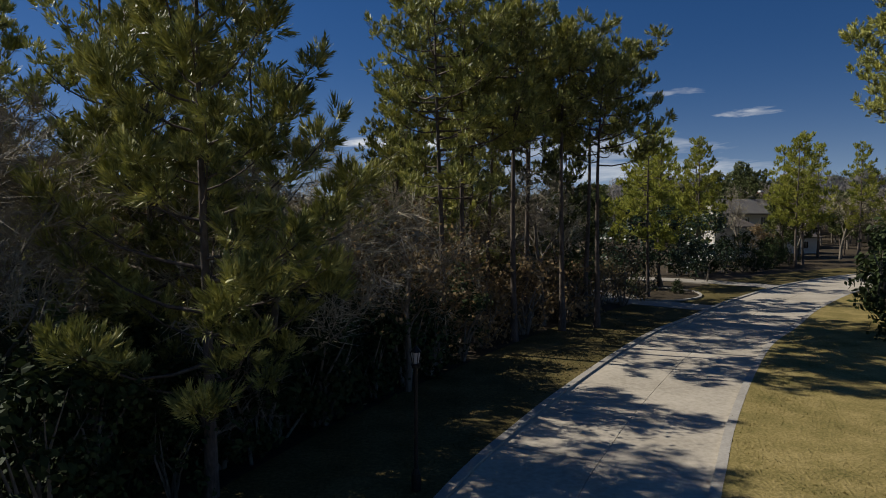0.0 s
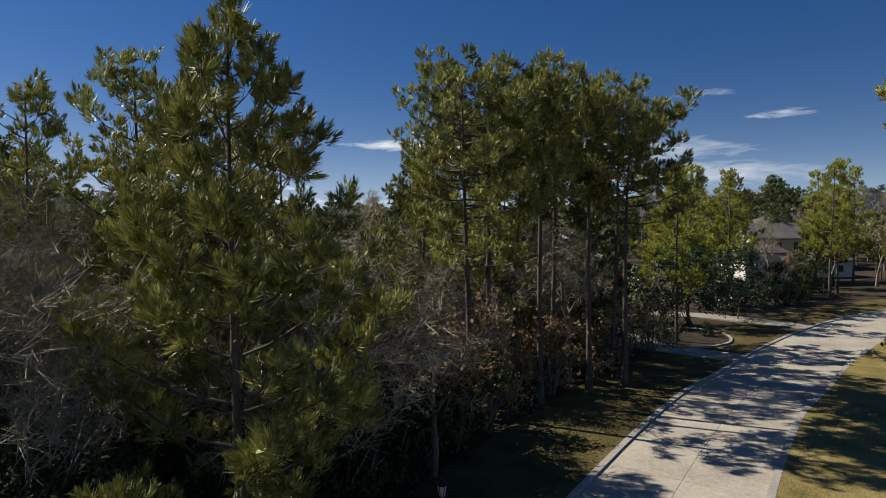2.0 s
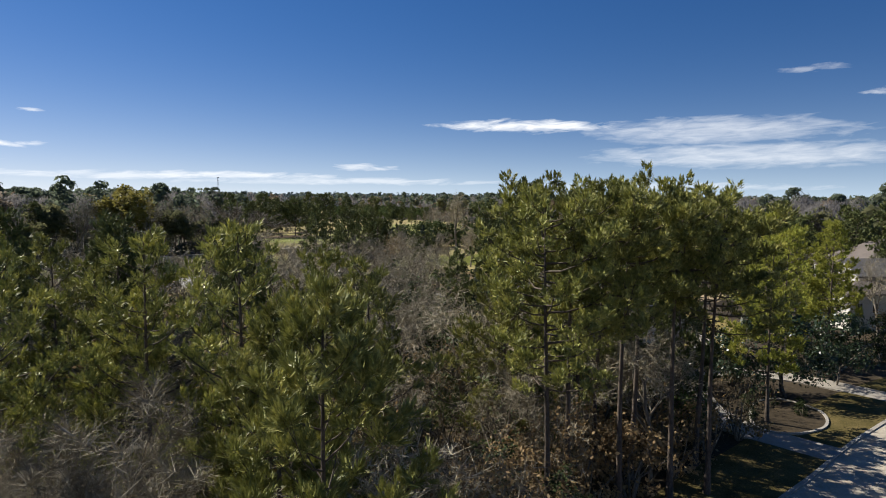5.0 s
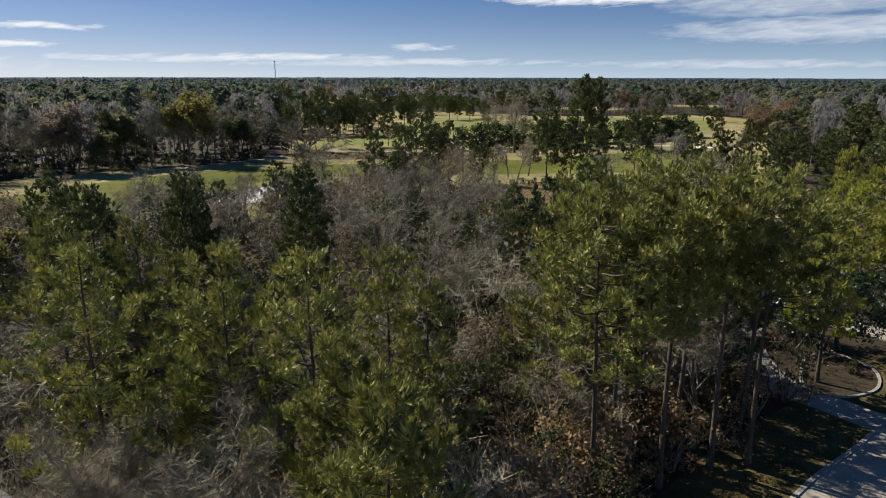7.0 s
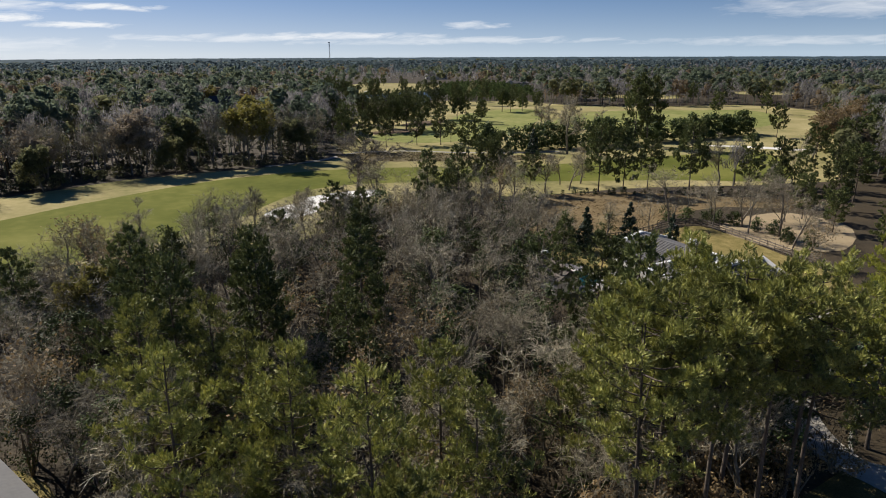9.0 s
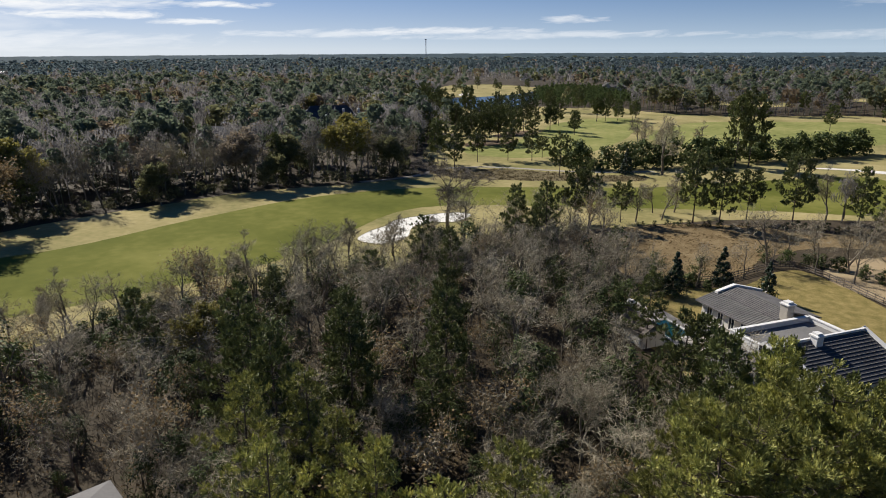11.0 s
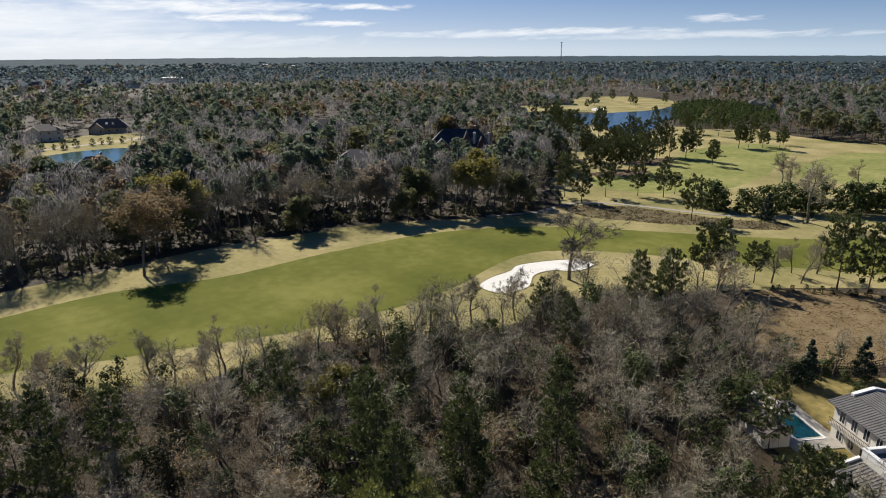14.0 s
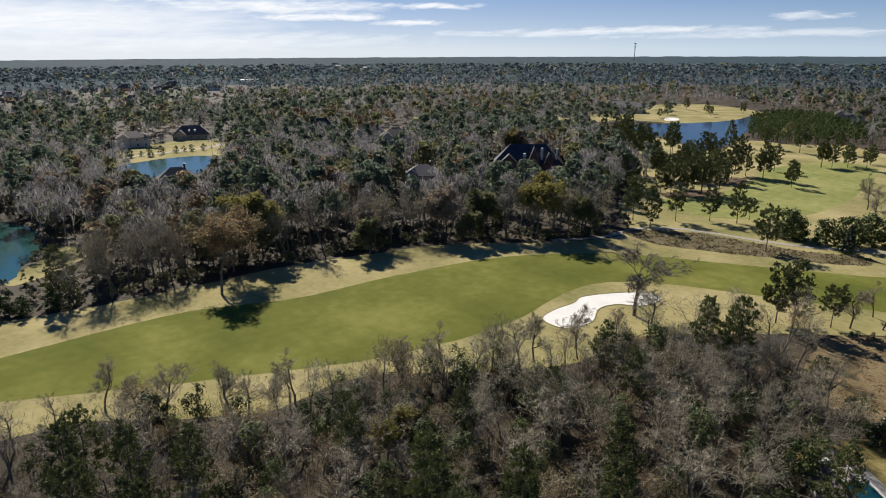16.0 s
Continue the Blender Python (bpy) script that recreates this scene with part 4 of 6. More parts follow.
way = unit(np.stack([br.normal(0, 0.5, n), br.normal(0, 0.5, n), np.ones(n)], -1))
ln = br.uniform(0.7, 2.2, (n, 1))
side = unit(np.cross(way, br.normal(0, 1, (n, 3)))) * br.uniform(0.014, 0.04, (n, 1))
knee = foot + way * ln * 0.55 + br.normal(0, 0.12, (n, 3))
twig = Soup()
twig.loose(np.stack([foot - side, foot + side, knee], 1))
twig.loose(np.stack([foot + way * ln * 0.3 - side, foot + way * ln * 0.3 + side, foot + way * ln + br.normal(0, 0.35, (n, 3))], 1))
tagged(part("undergrowth", twig.mesh("undergrowth", M_SHADETWIG)), "tangled grey-brown thicket of saplings and twigs, darkened for shade", "undergrowth", kind="stuff")
m = br.rand(n) < 0.4
withered = Soup()
withered.loose(leaf_tris(br, foot[m] + br.normal(0, 0.5, (m.sum(), 3)) + np.array([0, 0, 0.6]), 0.24))
tagged(part("withered_leaves", withered.mesh("withered_leaves", M_BROWN)), "brown withered leaves hanging in the thicket", "leaves", kind="stuff")

# dense evergreen edge along the shaded side of the road, deep shade in its leaf colour
edge = offset_line(ROAD_MID, -10.2)
for i in range(72):
    x, y = edge[18 + int(i * 0.8)]
    if y > 35:
        break
    tree("evergreen_bush", edge_bushes[i % 3], "dense evergreen bush at the wood's edge, leaves darkened for shade", "bush", "bushes along the wood's edge", placed(x - rnd.uniform(0, 3.5), y + rnd.uniform(-0.8, 0.8), rnd.uniform(0.65, 1.25), rnd.uniform(0, 6.28)), ("stem", "leaves"))

# ---- far woods ----
BANK_STRIP = np.concatenate([ROUGH[:72], (ROUGH[:72] + np.array([-14, 6]))[::-1]])
def cleared(x, y):
    c = inside(ROUGH, x, y) | inside(LAKE, x, y) | inside(LAKE_LAWN, x, y) | inside(POND_MID, x, y) | inside(POND_WEST, x, y) | inside(POND_LAWN, x, y) | inside(BANK_LAWN, x, y)
    c |= inside(PLANTATION, x, y) | inside(LAKE_BANK, x, y)
    c |= inside(FIELD, x, y) | inside(EARTH_LOT, x, y) | inside(HOUSE_LAWN, x, y)
    for gl in GLADES + CLEARINGS:
        c |= inside(gl, x, y)
    d = np.min(np.hypot(ROAD_MID[::3, 0][:, None] - x, ROAD_MID[::3, 1][:, None] - y), 0)
    return c | (d < 20) | inside(BANK_STRIP, x, y)


fr = np.random.RandomState(9)
xs, ys = [], []
r = 95.0
while r < 2500:
    step = max(6.6, r * 0.0175)
    n = int(r * radians(128) / step)
    a = radians(49) + (np.arange(n) + fr.uniform(0, 1, n)) * radians(128) / n
    q = r + fr.uniform(-0.5, 0.5, n) * step
    xs.append(q * np.cos(a))
    ys.append(q * np.sin(a))
    r += step
fx, fy = np.concatenate(xs), np.concatenate(ys)
free = ~cleared(fx, fy)
suburb = (np.arctan2(fy, fx) > radians(152)) & (np.hypot(fx, fy) > 720) & (np.hypot(fx, fy) < 1300)
free &= ~(suburb & (fr.rand(len(fx)) < 0.5))
free &= ~((np.hypot(fx, fy) < 260) & (fr.rand(len(fx)) < 0.22))
free &= ~((fx > -78) & (fx < 30) & (fy < 165))
free &= ~((fx > -128) & (fx < 24) & (fy < 126) & (fy > 3) & (np.hypot(fx, fy) < 165))
for hx, hy, deep_, wide in ((-205, 262, 75, 20), (-300, 119, 62, 9), (-363, 282, 62, 13), (-338, 287, 55, 10), (-226, 206, 60, 9), (-293, 236, 45, 8), (-447, 156, 50, 16), (-470, 199, 50, 16), (-416, 277, 50, 14), (-346, 592, 50, 24), (-345, 138, 55, 22), (-230, 25, 52, 18), (-215, 40, 40, 15), (-215, 500, 120, 34), (-392, 335, 60, 14)):
    reach = math.hypot(hx, hy)
    ux, uy = hx / reach, hy / reach
    along = reach - (fx * ux + fy * uy)
    free &= ~((np.abs(fx * uy - fy * ux) < wide) & (along > -14) & (along < deep_))
beside = free & (fx > 20) & (np.hypot(fx, fy) < 200)
yard_trees = list(zip(fx[beside], fy[beside]))
free &= ~beside
fx, fy = fx[free], fy[free]
dist = np.hypot(fx, fy)
patch = np.array([noise.noise((x * 0.008, y * 0.008, 0)) for x, y in zip(fx, fy)])
pick = fr.rand(len(fx)) + patch * 0.55
far = dist > 900
share = np.where(dist > 1300, 0.95, np.where(far, 0.72, np.where(dist > 420, 0.46, np.where(dist > 230, 0.24, 0.10))))
kind = np.where(pick < share, 0, np.where(pick < np.where(far, 0.97, 0.78), 1, np.where(fr.rand(len(fx)) < 0.35, 2, 3)))


def far_crowns(x, y, d, style, seed, grown=1.0):
    """Crowns of the distant woods on their trunks: rounded lobes set about an uneven crown; style is pine, bare or leafy."""
    q = np.random.RandomState(seed)
    soup = Soup()
    pine, bare_ = style == "pine", style == "bare"
    for lo, hi, lobes, count in ((0, 300, 12, 38 if bare_ else 30), (300, 700, 9, 24 if bare_ else 14), (700, 1500, 6, 6), (1500, 9999, 3, 4)):
        m = (d >= lo) & (d < hi)
        n = int(m.sum())
        if not n:
            continue
        h = (q.uniform(14, 23.5, n) if pine else q.uniform(11.5, 19.5, n)) * (1.08 if hi == 300 else 1) * grown
        w = h * (q.uniform(0.15, 0.22, n) if pine else q.uniform(0.22, 0.33, n))
        if lo == 1500:
            w, h = np.maximum(w, d[m] * 0.005), h * 0.62
        deep_ = h * (0.46 if grown < 1 else q.uniform(0.22, 0.34, n) if pine else q.uniform(0.30, 0.38, n))
        # hearts of the lobes, wider low down on a pine
        way = unit(q.normal(0, 1, (n, lobes, 3)) + np.array([0, 0, 0.25]))
        way[:, 0] = (0, 0, 1)
        axes = np.stack([w, w, deep_], -1)[:, None]
        mid_ = np.stack([x[m], y[m], h - deep_ * 1.1], -1)[:, None]
        inset = q.uniform(0.45, 0.8, (n, lobes, 1))
        heart = mid_ + way * inset * axes * (np.where(way[..., 2:] > 0.3, np.array([0.62, 0.62, 1.0]), np.array([1.0, 1.0, 0.8])) if pine else 1.0)
        size = w[:, None] * q.uniform(0.34, 0.58, (n, lobes)) * (1.0 if lobes > 4 else 1.3)
        face = unit(q.normal(0, 1, (n, lobes, count, 3)) + way[:, :, None] * 0.5 + np.array([0, 0, 0.35]))
        flat_ = np.array([1, 1, 0.62]) if pine else np.array([1, 1, 0.9])
        p = (heart[:, :, None] + face * size[..., None, None] * flat_ * q.uniform(0.75, 1.12, (n, lobes, count, 1))).reshape(-1, 3)
        k = len(p)
        face = unit(face.reshape(-1, 3) + q.normal(0, 0.22, (k, 3)) + np.array([0, 0, 0.7 if lo == 1500 else 0.0]))
        ref = q.normal(0, 1, (k, 3)) + np.array([0, 0, 3.5 if bare_ else 0.0])
        e1 = unit(np.cross(face, ref))
        e2 = np.cross(face, e1)
        e2 *= np.sign(e2[:, 2:] + 1e-6)
        s = (np.repeat(size.ravel(), count) * q.uniform(0.65, 1.3, k) * (2.1 / math.sqrt(count)))[:, None]
        wide, low_, high_ = (0.15 if hi <= 700 else 0.34, 0.8, 1.4) if bare_ else (0.85, 0.55, 0.8)
        soup.loose(np.stack([p - e1 * s * wide - e2 * s * low_, p + e1 * s * wide - e2 * s * low_, p + e2 * s * high_ + face * s * (0.15 if bare_ else -0.15)], 1))
        near = d[m] < 520
        if near.any():
            bx, by, bh = x[m][near], y[m][near], h[near] * 0.8
            for ang in (0.4, 2.0):
                ox, oy = 0.19 * math.cos(ang), 0.19 * math.sin(ang)
                soup.loose(np.stack([np.stack([bx - ox, by - oy, 0 * bh], -1), np.stack([bx + ox, by + oy, 0 * bh], -1), np.stack([bx, by, bh], -1)], 1))
            if bare_:
                # limbs that fan up through the crown
                for j in range(5):
                    g = np.stack([bx, by, bh * q.uniform(0.3, 0.7, len(bx))], -1)
                    t = g + np.stack([q.normal(0, 0.45, len(bx)) * w[near], q.normal(0, 0.45, len(bx)) * w[near], bh * q.uniform(0.35, 0.55, len(bx))], -1)
                    o = unit(q.normal(0, 1, (len(bx), 3)) * (1, 1, 0.1)) * 0.13
                    soup.loose(np.stack([g - o, g + o, t], 1))
    return soup


# the closed canopy towards the horizon, with distance haze painted into its blue
can = Soup()
ring_r = [1250.0]
while ring_r[-1] < 4880:
    ring_r.append(min(4880, ring_r[-1] * 1.016 + 4))
ang = np.linspace(radians(40), radians(186), 300)
rr, aa = np.meshgrid(ring_r, ang, indexing="ij")
cx, cy = rr * np.cos(aa), rr * np.sin(aa)
fade = np.clip((rr - 1250) / 300, 0, 1)
cz = -0.5 + fade * (5.0 + 6.0 * np.clip((rr - 2000) / 700, 0, 1) + 3.0 * np.array([noise.noise((x * 0.013, y * 0.013, 7)) + 0.6 * noise.noise((x * 0.05, y * 0.05, 2)) for x, y in zip(cx.ravel(), cy.ravel())]).reshape(cx.shape))
ni, nj = cx.shape
ii, jj = np.meshgrid(np.arange(ni - 1), np.arange(nj - 1), indexing="ij")
p, q, r_, s_ = ii * nj + jj, (ii + 1) * nj + jj, (ii + 1) * nj + jj + 1, ii * nj + jj + 1
can.add(np.stack([cx, cy, cz], -1), np.concatenate([np.stack([p, q, r_], -1).reshape(-1, 3), np.stack([p, r_, s_], -1).reshape(-1, 3)]))
tagged(part("hazed_horizon_woods", can.mesh("hazed_horizon_woods", M_HAZECANOPY, True)), "dark closed canopy of the horizon woods, bluish haze in its colour", "woods", kind="stuff")
deep = kind == 0
for name, sel, mat, style, seed, label in (("evergreen_woods", deep & ~far, M_FARPINE, "pine", 60, "dark green pine woods beyond the fairway"), ("distant_woods", deep & far, M_HAZEWOODS, "pine", 61, "distant dark pine woods reaching to the horizon, tinted with blue haze"),
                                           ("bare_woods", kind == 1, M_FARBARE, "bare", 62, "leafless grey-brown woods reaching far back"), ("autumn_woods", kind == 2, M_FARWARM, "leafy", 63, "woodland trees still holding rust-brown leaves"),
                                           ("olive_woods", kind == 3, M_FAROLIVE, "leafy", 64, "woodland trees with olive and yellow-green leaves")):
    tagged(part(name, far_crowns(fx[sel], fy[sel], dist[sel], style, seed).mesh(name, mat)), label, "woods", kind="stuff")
px_, py_ = np.meshgrid(np.arange(-232, -100, 4.4), np.arange(462, 682, 4.4))
px_, py_ = (px_ + fr.uniform(-1.6, 1.6, px_.shape)).ravel(), (py_ + fr.uniform(-1.6, 1.6, py_.shape)).ravel()
set_ = inside(PLANTATION, px_, py_)
px_, py_ = px_[set_], py_[set_]
tagged(part("pine_plantation", far_crowns(px_, py_, np.hypot(px_, py_), "pine", 65, 0.42).mesh("pine_plantation", M_YOUNG)), "dense planting of young green pines beyond the lake", "woods", kind="stuff")
# low evergreen brush between the trunks of the nearer woods
ur = np.random.RandomState(19)
ux, uy = ur.uniform(-330, 60, 6500), ur.uniform(-5, 420, 6500)
low_ok = ~(inside(ROUGH, ux, uy) | inside(LAKE, ux, uy) | inside(POND_MID, ux, uy) | inside(POND_WEST, ux, uy) | inside(BANK_LAWN, ux, uy) | inside(LAKE_BANK, ux, uy) | inside(FIELD, ux, uy) | inside(EARTH_LOT, ux, uy) | inside(HOUSE_LAWN, ux, uy))
low_ok &= (np.hypot(ux, uy) > 150) & (np.hypot(ux, uy) < 420) & (np.arctan2(uy, ux) > radians(60)) & ~((ux > -78) & (uy < 200)) & ~((ux > -128) & (uy < 126))
for hx, hy in ((-205, 262), (-300, 119), (-363, 282), (-338, 287), (-221, 203), (-230, 25)):
    low_ok &= np.hypot(ux - hx, uy - hy) > 16
ux, uy = ux[low_ok], uy[low_ok]
tagged(part("far_undergrowth", far_crowns(ux, uy, np.full(len(ux), 600.0), "leafy", 66, 0.24).mesh("far_undergrowth", M_FARBRUSH)), "dull green brush under the far bare woods", "undergrowth", kind="stuff")
print("far trees", len(fx))

for i, (x, y) in enumerate(yard_trees[::max(1, len(yard_trees) // 40)]):
    h = rnd.uniform(9, 14)
    if i % 3 == 0:
        tree("pine_tree", course[i % 3], "dark pine among the yards beyond the road", "pine tree", "trees beyond the road", placed(x, y, h / 14.0, rnd.uniform(0, 6), 0, h / 14.0))
    else:
        tree("bare_tree", bare[i % 4], "leafless grey tree among the yards beyond the road", "tree", "trees beyond the road", placed(x, y, h / 10.5, rnd.uniform(0, 6), 0, h / 12.0))
print("yard trees", len(yard_trees))

# ---- buildings ----
def slab_roof(bm, pts, z_thick=0.16):
    """A roof plane of the given corners, with thickness."""
    top = [bm.verts.new(p) for p in pts]
    low = [bm.verts.new((p[0], p[1], p[2] - z_thick)) for p in pts]
    bm.faces.new(top)
    bm.faces.new(low[::-1])
    n = len(pts)
    for i in range(n):
        bm.faces.new((top[i - 1], top[i], low[i], low[i - 1]))
    bmesh.ops.recalc_face_normals(bm, faces=bm.faces)


def window(parent, x, y, z, w, h, face, frame_mat=None):
    """A framed window set on a wall; face: the way it looks, one of n, s, e, w."""
    bm = bmesh.new()
    fr = 0.08
    for x0, x1, z0, z1 in ((-w / 2, w / 2, -h / 2, -h / 2 + fr), (-w / 2, w / 2, h / 2 - fr, h / 2), (-w / 2, -w / 2 + fr, -h / 2 + fr, h / 2 - fr), (w / 2 - fr, w / 2, -h / 2 + fr, h / 2 - fr), (-fr / 3, fr / 3, -h / 2 + fr, h / 2 - fr)):
        box(bm, x0, x1, -0.05, 0.05, z0, z1)
    turn = {"s": 0, "e": 90, "n": 180, "w": 270}[face]
    win = part("window", bm, frame_mat or M_WHITE, parent)
    win.matrix_basis = pose(x, y, z, 0, 0, turn)
    bm = bmesh.new()
    box(bm, -w / 2 + 0.02, w / 2 - 0.02, -0.012, 0.03, -h / 2 + 0.02, h / 2 - 0.02)
    part("pane", bm, M_GLASS, win)
    return win


def chimney(parent, x, y, z0, z1, mat, w=0.9):
    bm = bmesh.new()
    box(bm, x - w / 2, x + w / 2, y - w / 2, y + w / 2, z0, z1)
    ch = part("chimney", bm, mat, parent)
    bm = bmesh.new()
    box(bm, x - w * 0.62, x + w * 0.62, y - w * 0.62, y + w * 0.62, z1, z1 + 0.18)
    box(bm, x - w * 0.4, x + w * 0.4, y - w * 0.4, y + w * 0.4, z1 + 0.18, z1 + 0.45)
    part("cap", bm, M_WHITE, ch)


def hip_roof(bm, w, d, z, rise, over=0.6):
    a, b, r = w / 2 + over, d / 2 + over, max(0.2, w / 2 - d / 2)
    e = [bm.verts.new(p) for p in ((-a, -b, z), (a, -b, z), (a, b, z), (-a, b, z))]
    f = [bm.verts.new((p.co.x, p.co.y, z - 0.22)) for p in e]
    t = [bm.verts.new((-r, 0, z + rise)), bm.verts.new((r, 0, z + rise))]
    for q in ((e[0], e[1], t[1], t[0]), (e[1], e[2], t[1]), (e[2], e[3], t[0], t[1]), (e[3], e[0], t[0]), tuple(f[::-1])):
        bm.faces.new(q)
    for i in range(4):
        bm.faces.new((e[i - 1], f[i - 1], f[i], e[i]))
    bmesh.ops.recalc_face_normals(bm, faces=bm.faces)


def gable_roof(bm, w, d, z, rise, over=0.5, x0=0.0, y0=0.0):
    """Ridge along x."""
    a, b = w / 2 + over, d / 2 + over
    k = rise / (d / 2)
    for s in (1, -1):
        slab_roof(bm, [(x0 - a, y0 + s * b, z - over * k), (x0 + a, y0 + s * b, z - over * k), (x0 + a, y0, z + rise), (x0 - a, y0, z + rise)], 0.18)


def far_house(x, y, turn, w, d, h, rise, wall, roof, label, wing=True, dormers=0):
    """A two-storey house with a hipped main roof, a cross gable, a chimney and rows of windows."""
    t = thing("house", label, "house", at=pose(x, y, 0, 0, 0, turn))
    bm = bmesh.new()
    box(bm, -w / 2, w / 2, -d / 2, d / 2, -0.1, h)
    part("wall", bm, wall, t)
    bm = bmesh.new()
    hip_roof(bm, w, d, h, rise)
    part("roof", bm, roof, t)
    if wing:
        ww = w * 0.32
        bm = bmesh.new()
        box(bm, -w * 0.28 - ww / 2, -w * 0.28 + ww / 2, -d / 2 - 2.2, -d / 2 + 0.1, -0.1, h)
        g = ww / 2 * 0.9
        v = [bm.verts.new(p) for p in ((-w * 0.28 - ww / 2, -d / 2 - 2.2, h), (-w * 0.28 + ww / 2, -d / 2 - 2.2, h), (-w * 0.28, -d / 2 - 2.2, h + g))]
        bm.faces.new(v)
        part("front_gable", bm, wall, t)
        bm = bmesh.new()
        for s in (-1, 1):
            slab_roof(bm, [(-w * 0.28 + s * (ww / 2 + 0.4), -d / 2 - 2.7, h - 0.3), (-w * 0.28 + s * (ww / 2 + 0.4), 0, h - 0.3), (-w * 0.28, 0, h + g), (-w * 0.28, -d / 2 - 2.7, h + g)])
        part("gable_roof", bm, roof, t)
    chimney(t, w * 0.22, d * 0.12, h, h + rise + 1.0, M_BRICK)
    for k in range(max(2, int(w / 4.5))):
        xx = -w / 2 + (k + 0.5) * w / max(2, int(w / 4.5))
        for zz in (1.6, h - 1.5):
            yy = -d / 2 - (2.2 if wing and abs(xx + w * 0.28) < w * 0.15 else 0)
            window(t, xx, yy, zz, 1.3, 1.5, "s")
    for k in range(dormers):
        xx = w * (-0.05 + 0.16 * k)
        bm = bmesh.new()
        box(bm, xx - 0.7, xx + 0.7, -d * 0.36, -d * 0.1, h, h + rise * 0.55)
        part("dormer", bm, M_WHITE, t)
    return t


# the pale house with a pool
HU = math.degrees(math.atan2(-0.678, 0.735))
mansion = thing("mansion", "large pale stucco house with grey tile roofs and white parapets", "house", at=pose(-4.2, 101.2, 0, 0, 0, HU))
# in its own axes x runs along the far ridge, -y towards the pool and the drive
bm = bmesh.new()
box(bm, 0.3, 11.2, -5.8, 5.0, -0.1, 5.35)
v = [bm.verts.new(p) for p in ((0.3, -5.8, 5.35), (0.3, 5.0, 5.35), (0.3, 0, 6.8))]
bm.faces.new(v)
part("wall", bm, M_STUCCO, mansion)
bm = bmesh.new()
slab_roof(bm, [(0.25, -3.1, 6.35), (11.2, -3.1, 6.35), (11.2, 0, 7.0), (0.25, 0, 7.0)])
slab_roof(bm, [(0.25, 5.3, 5.5), (11.2, 5.3, 5.5), (11.2, 0, 7.0), (0.25, 0, 7.0)])
part("roof", bm, M_TILE, mansion, "dark grey ribbed tile roof")
bm = bmesh.new()
slab_roof(bm, [(-0.5, -6.5, 5.45), (11.2, -6.5, 5.45), (11.2, -3.05, 6.3), (-0.5, -3.05, 6.3)])
part("lower_roof", bm, M_TILE, mansion, "lighter grey tile skirt roof")
bm = bmesh.new()
for k in range(24):
    x = -0.3 + k * 0.48
    slab_roof(bm, [(x - 0.05, -6.5, 5.52), (x + 0.05, -6.5, 5.52), (x + 0.05, -3.1, 6.36), (x - 0.05, -3.1, 6.36)], 0.1)
part("roof_rib", bm, M_FLAT, mansion, "raised pale seams of the skirt roof")
bm = bmesh.new()
for k in range(8):
    y = -3.0 + k * 0.38
    z = 7.0 + y * 0.21
    box(bm, 0.3, 11.2, y - 0.03, y + 0.03, z - 0.05, z + 0.06)
part("tile_course", bm, M_SLATE, mansion)
bm = bmesh.new()
for s, e in ((-1, -3.3), (1, 5.4)):
    zz = 6.3 if s < 0 else 5.5
    slab_roof(bm, [(-0.15, 0, 7.3), (0.45, 0, 7.3), (0.45, e, zz + 0.3), (-0.15, e, zz + 0.3)], 0.5)
part("gable_parapet", bm, M_WHITE, mansion, "white raking parapet")
# middle block with a flat roof inside a parapet
bx0, bx1, by0, by1 = 13.1, 21.5, -12.6, 0.6
bm = bmesh.new()
box(bm, bx0, bx1, by0, by1, -0.1, 6.5)
part("block_wall", bm, M_STUCCO, mansion)
bm = bmesh.new()
box(bm, bx0 + 0.35, bx1 - 0.35, by0 + 0.35, by1 - 0.35, 6.5, 6.56)
part("flat_roof", bm, M_FLAT, mansion, "flat grey roof behind the parapet")
for x0, x1, y0, y1 in ((bx0, bx1, by0, by0 + 0.35), (bx0, bx1, by1 - 0.35, by1), (bx0, bx0 + 0.35, by0 + 0.35, by1 - 0.35), (bx1 - 0.35, bx1, by0 + 0.35, by1 - 0.35)):
    bm = bmesh.new()
    box(bm, x0, x1, y0, y1, 6.5, 7.15)
    pp = part("parapet", bm, M_WHITE, mansion, "white parapet")
    bm = bmesh.new()
    box(bm, x0 - 0.08, x1 + 0.08, y0 - 0.08, y1 + 0.08, 7.15, 7.3)
    part("coping", bm, M_WHITE, pp)
for k in range(4):
    bm = bmesh.new()
    bmesh.ops.create_cone(bm, cap_ends=True, segments=8, radius1=0.07, radius2=0.07, depth=0.9, matrix=pose(17.5 + k * 0.8, -3.5 - k * 1.3, 6.95))
    part("vent_pipe", bm, M_IRON, mansion)
# right-hand block with a steep dark roof
bm = bmesh.new()
box(bm, 17.5, 27.0, -12.2, 0.0, -0.1, 5.8)
part("east_wall", bm, M_STUCCO, mansion)
bm = bmesh.new()
slab_roof(bm, [(21.0, -12.6, 8.6), (21.0, 0.3, 8.6), (27.6, 0.3, 5.9), (27.6, -12.6, 5.9)])
slab_roof(bm, [(21.0, -12.6, 8.6), (21.0, 0.3, 8.6), (19.4, 0.3, 7.3), (19.4, -12.6, 7.3)])
part("east_roof", bm, M_SLATE, mansion, "dark tile roof")
bm = bmesh.new()
for k in range(14):
    x = 21.3 + k * 0.46
    z = 8.6 - (x - 21.0) * 0.409
    box(bm, x - 0.04, x + 0.04, -12.4, 0.1, z - 0.05, z + 0.06)
part("tile_course", bm, M_TILE, mansion)
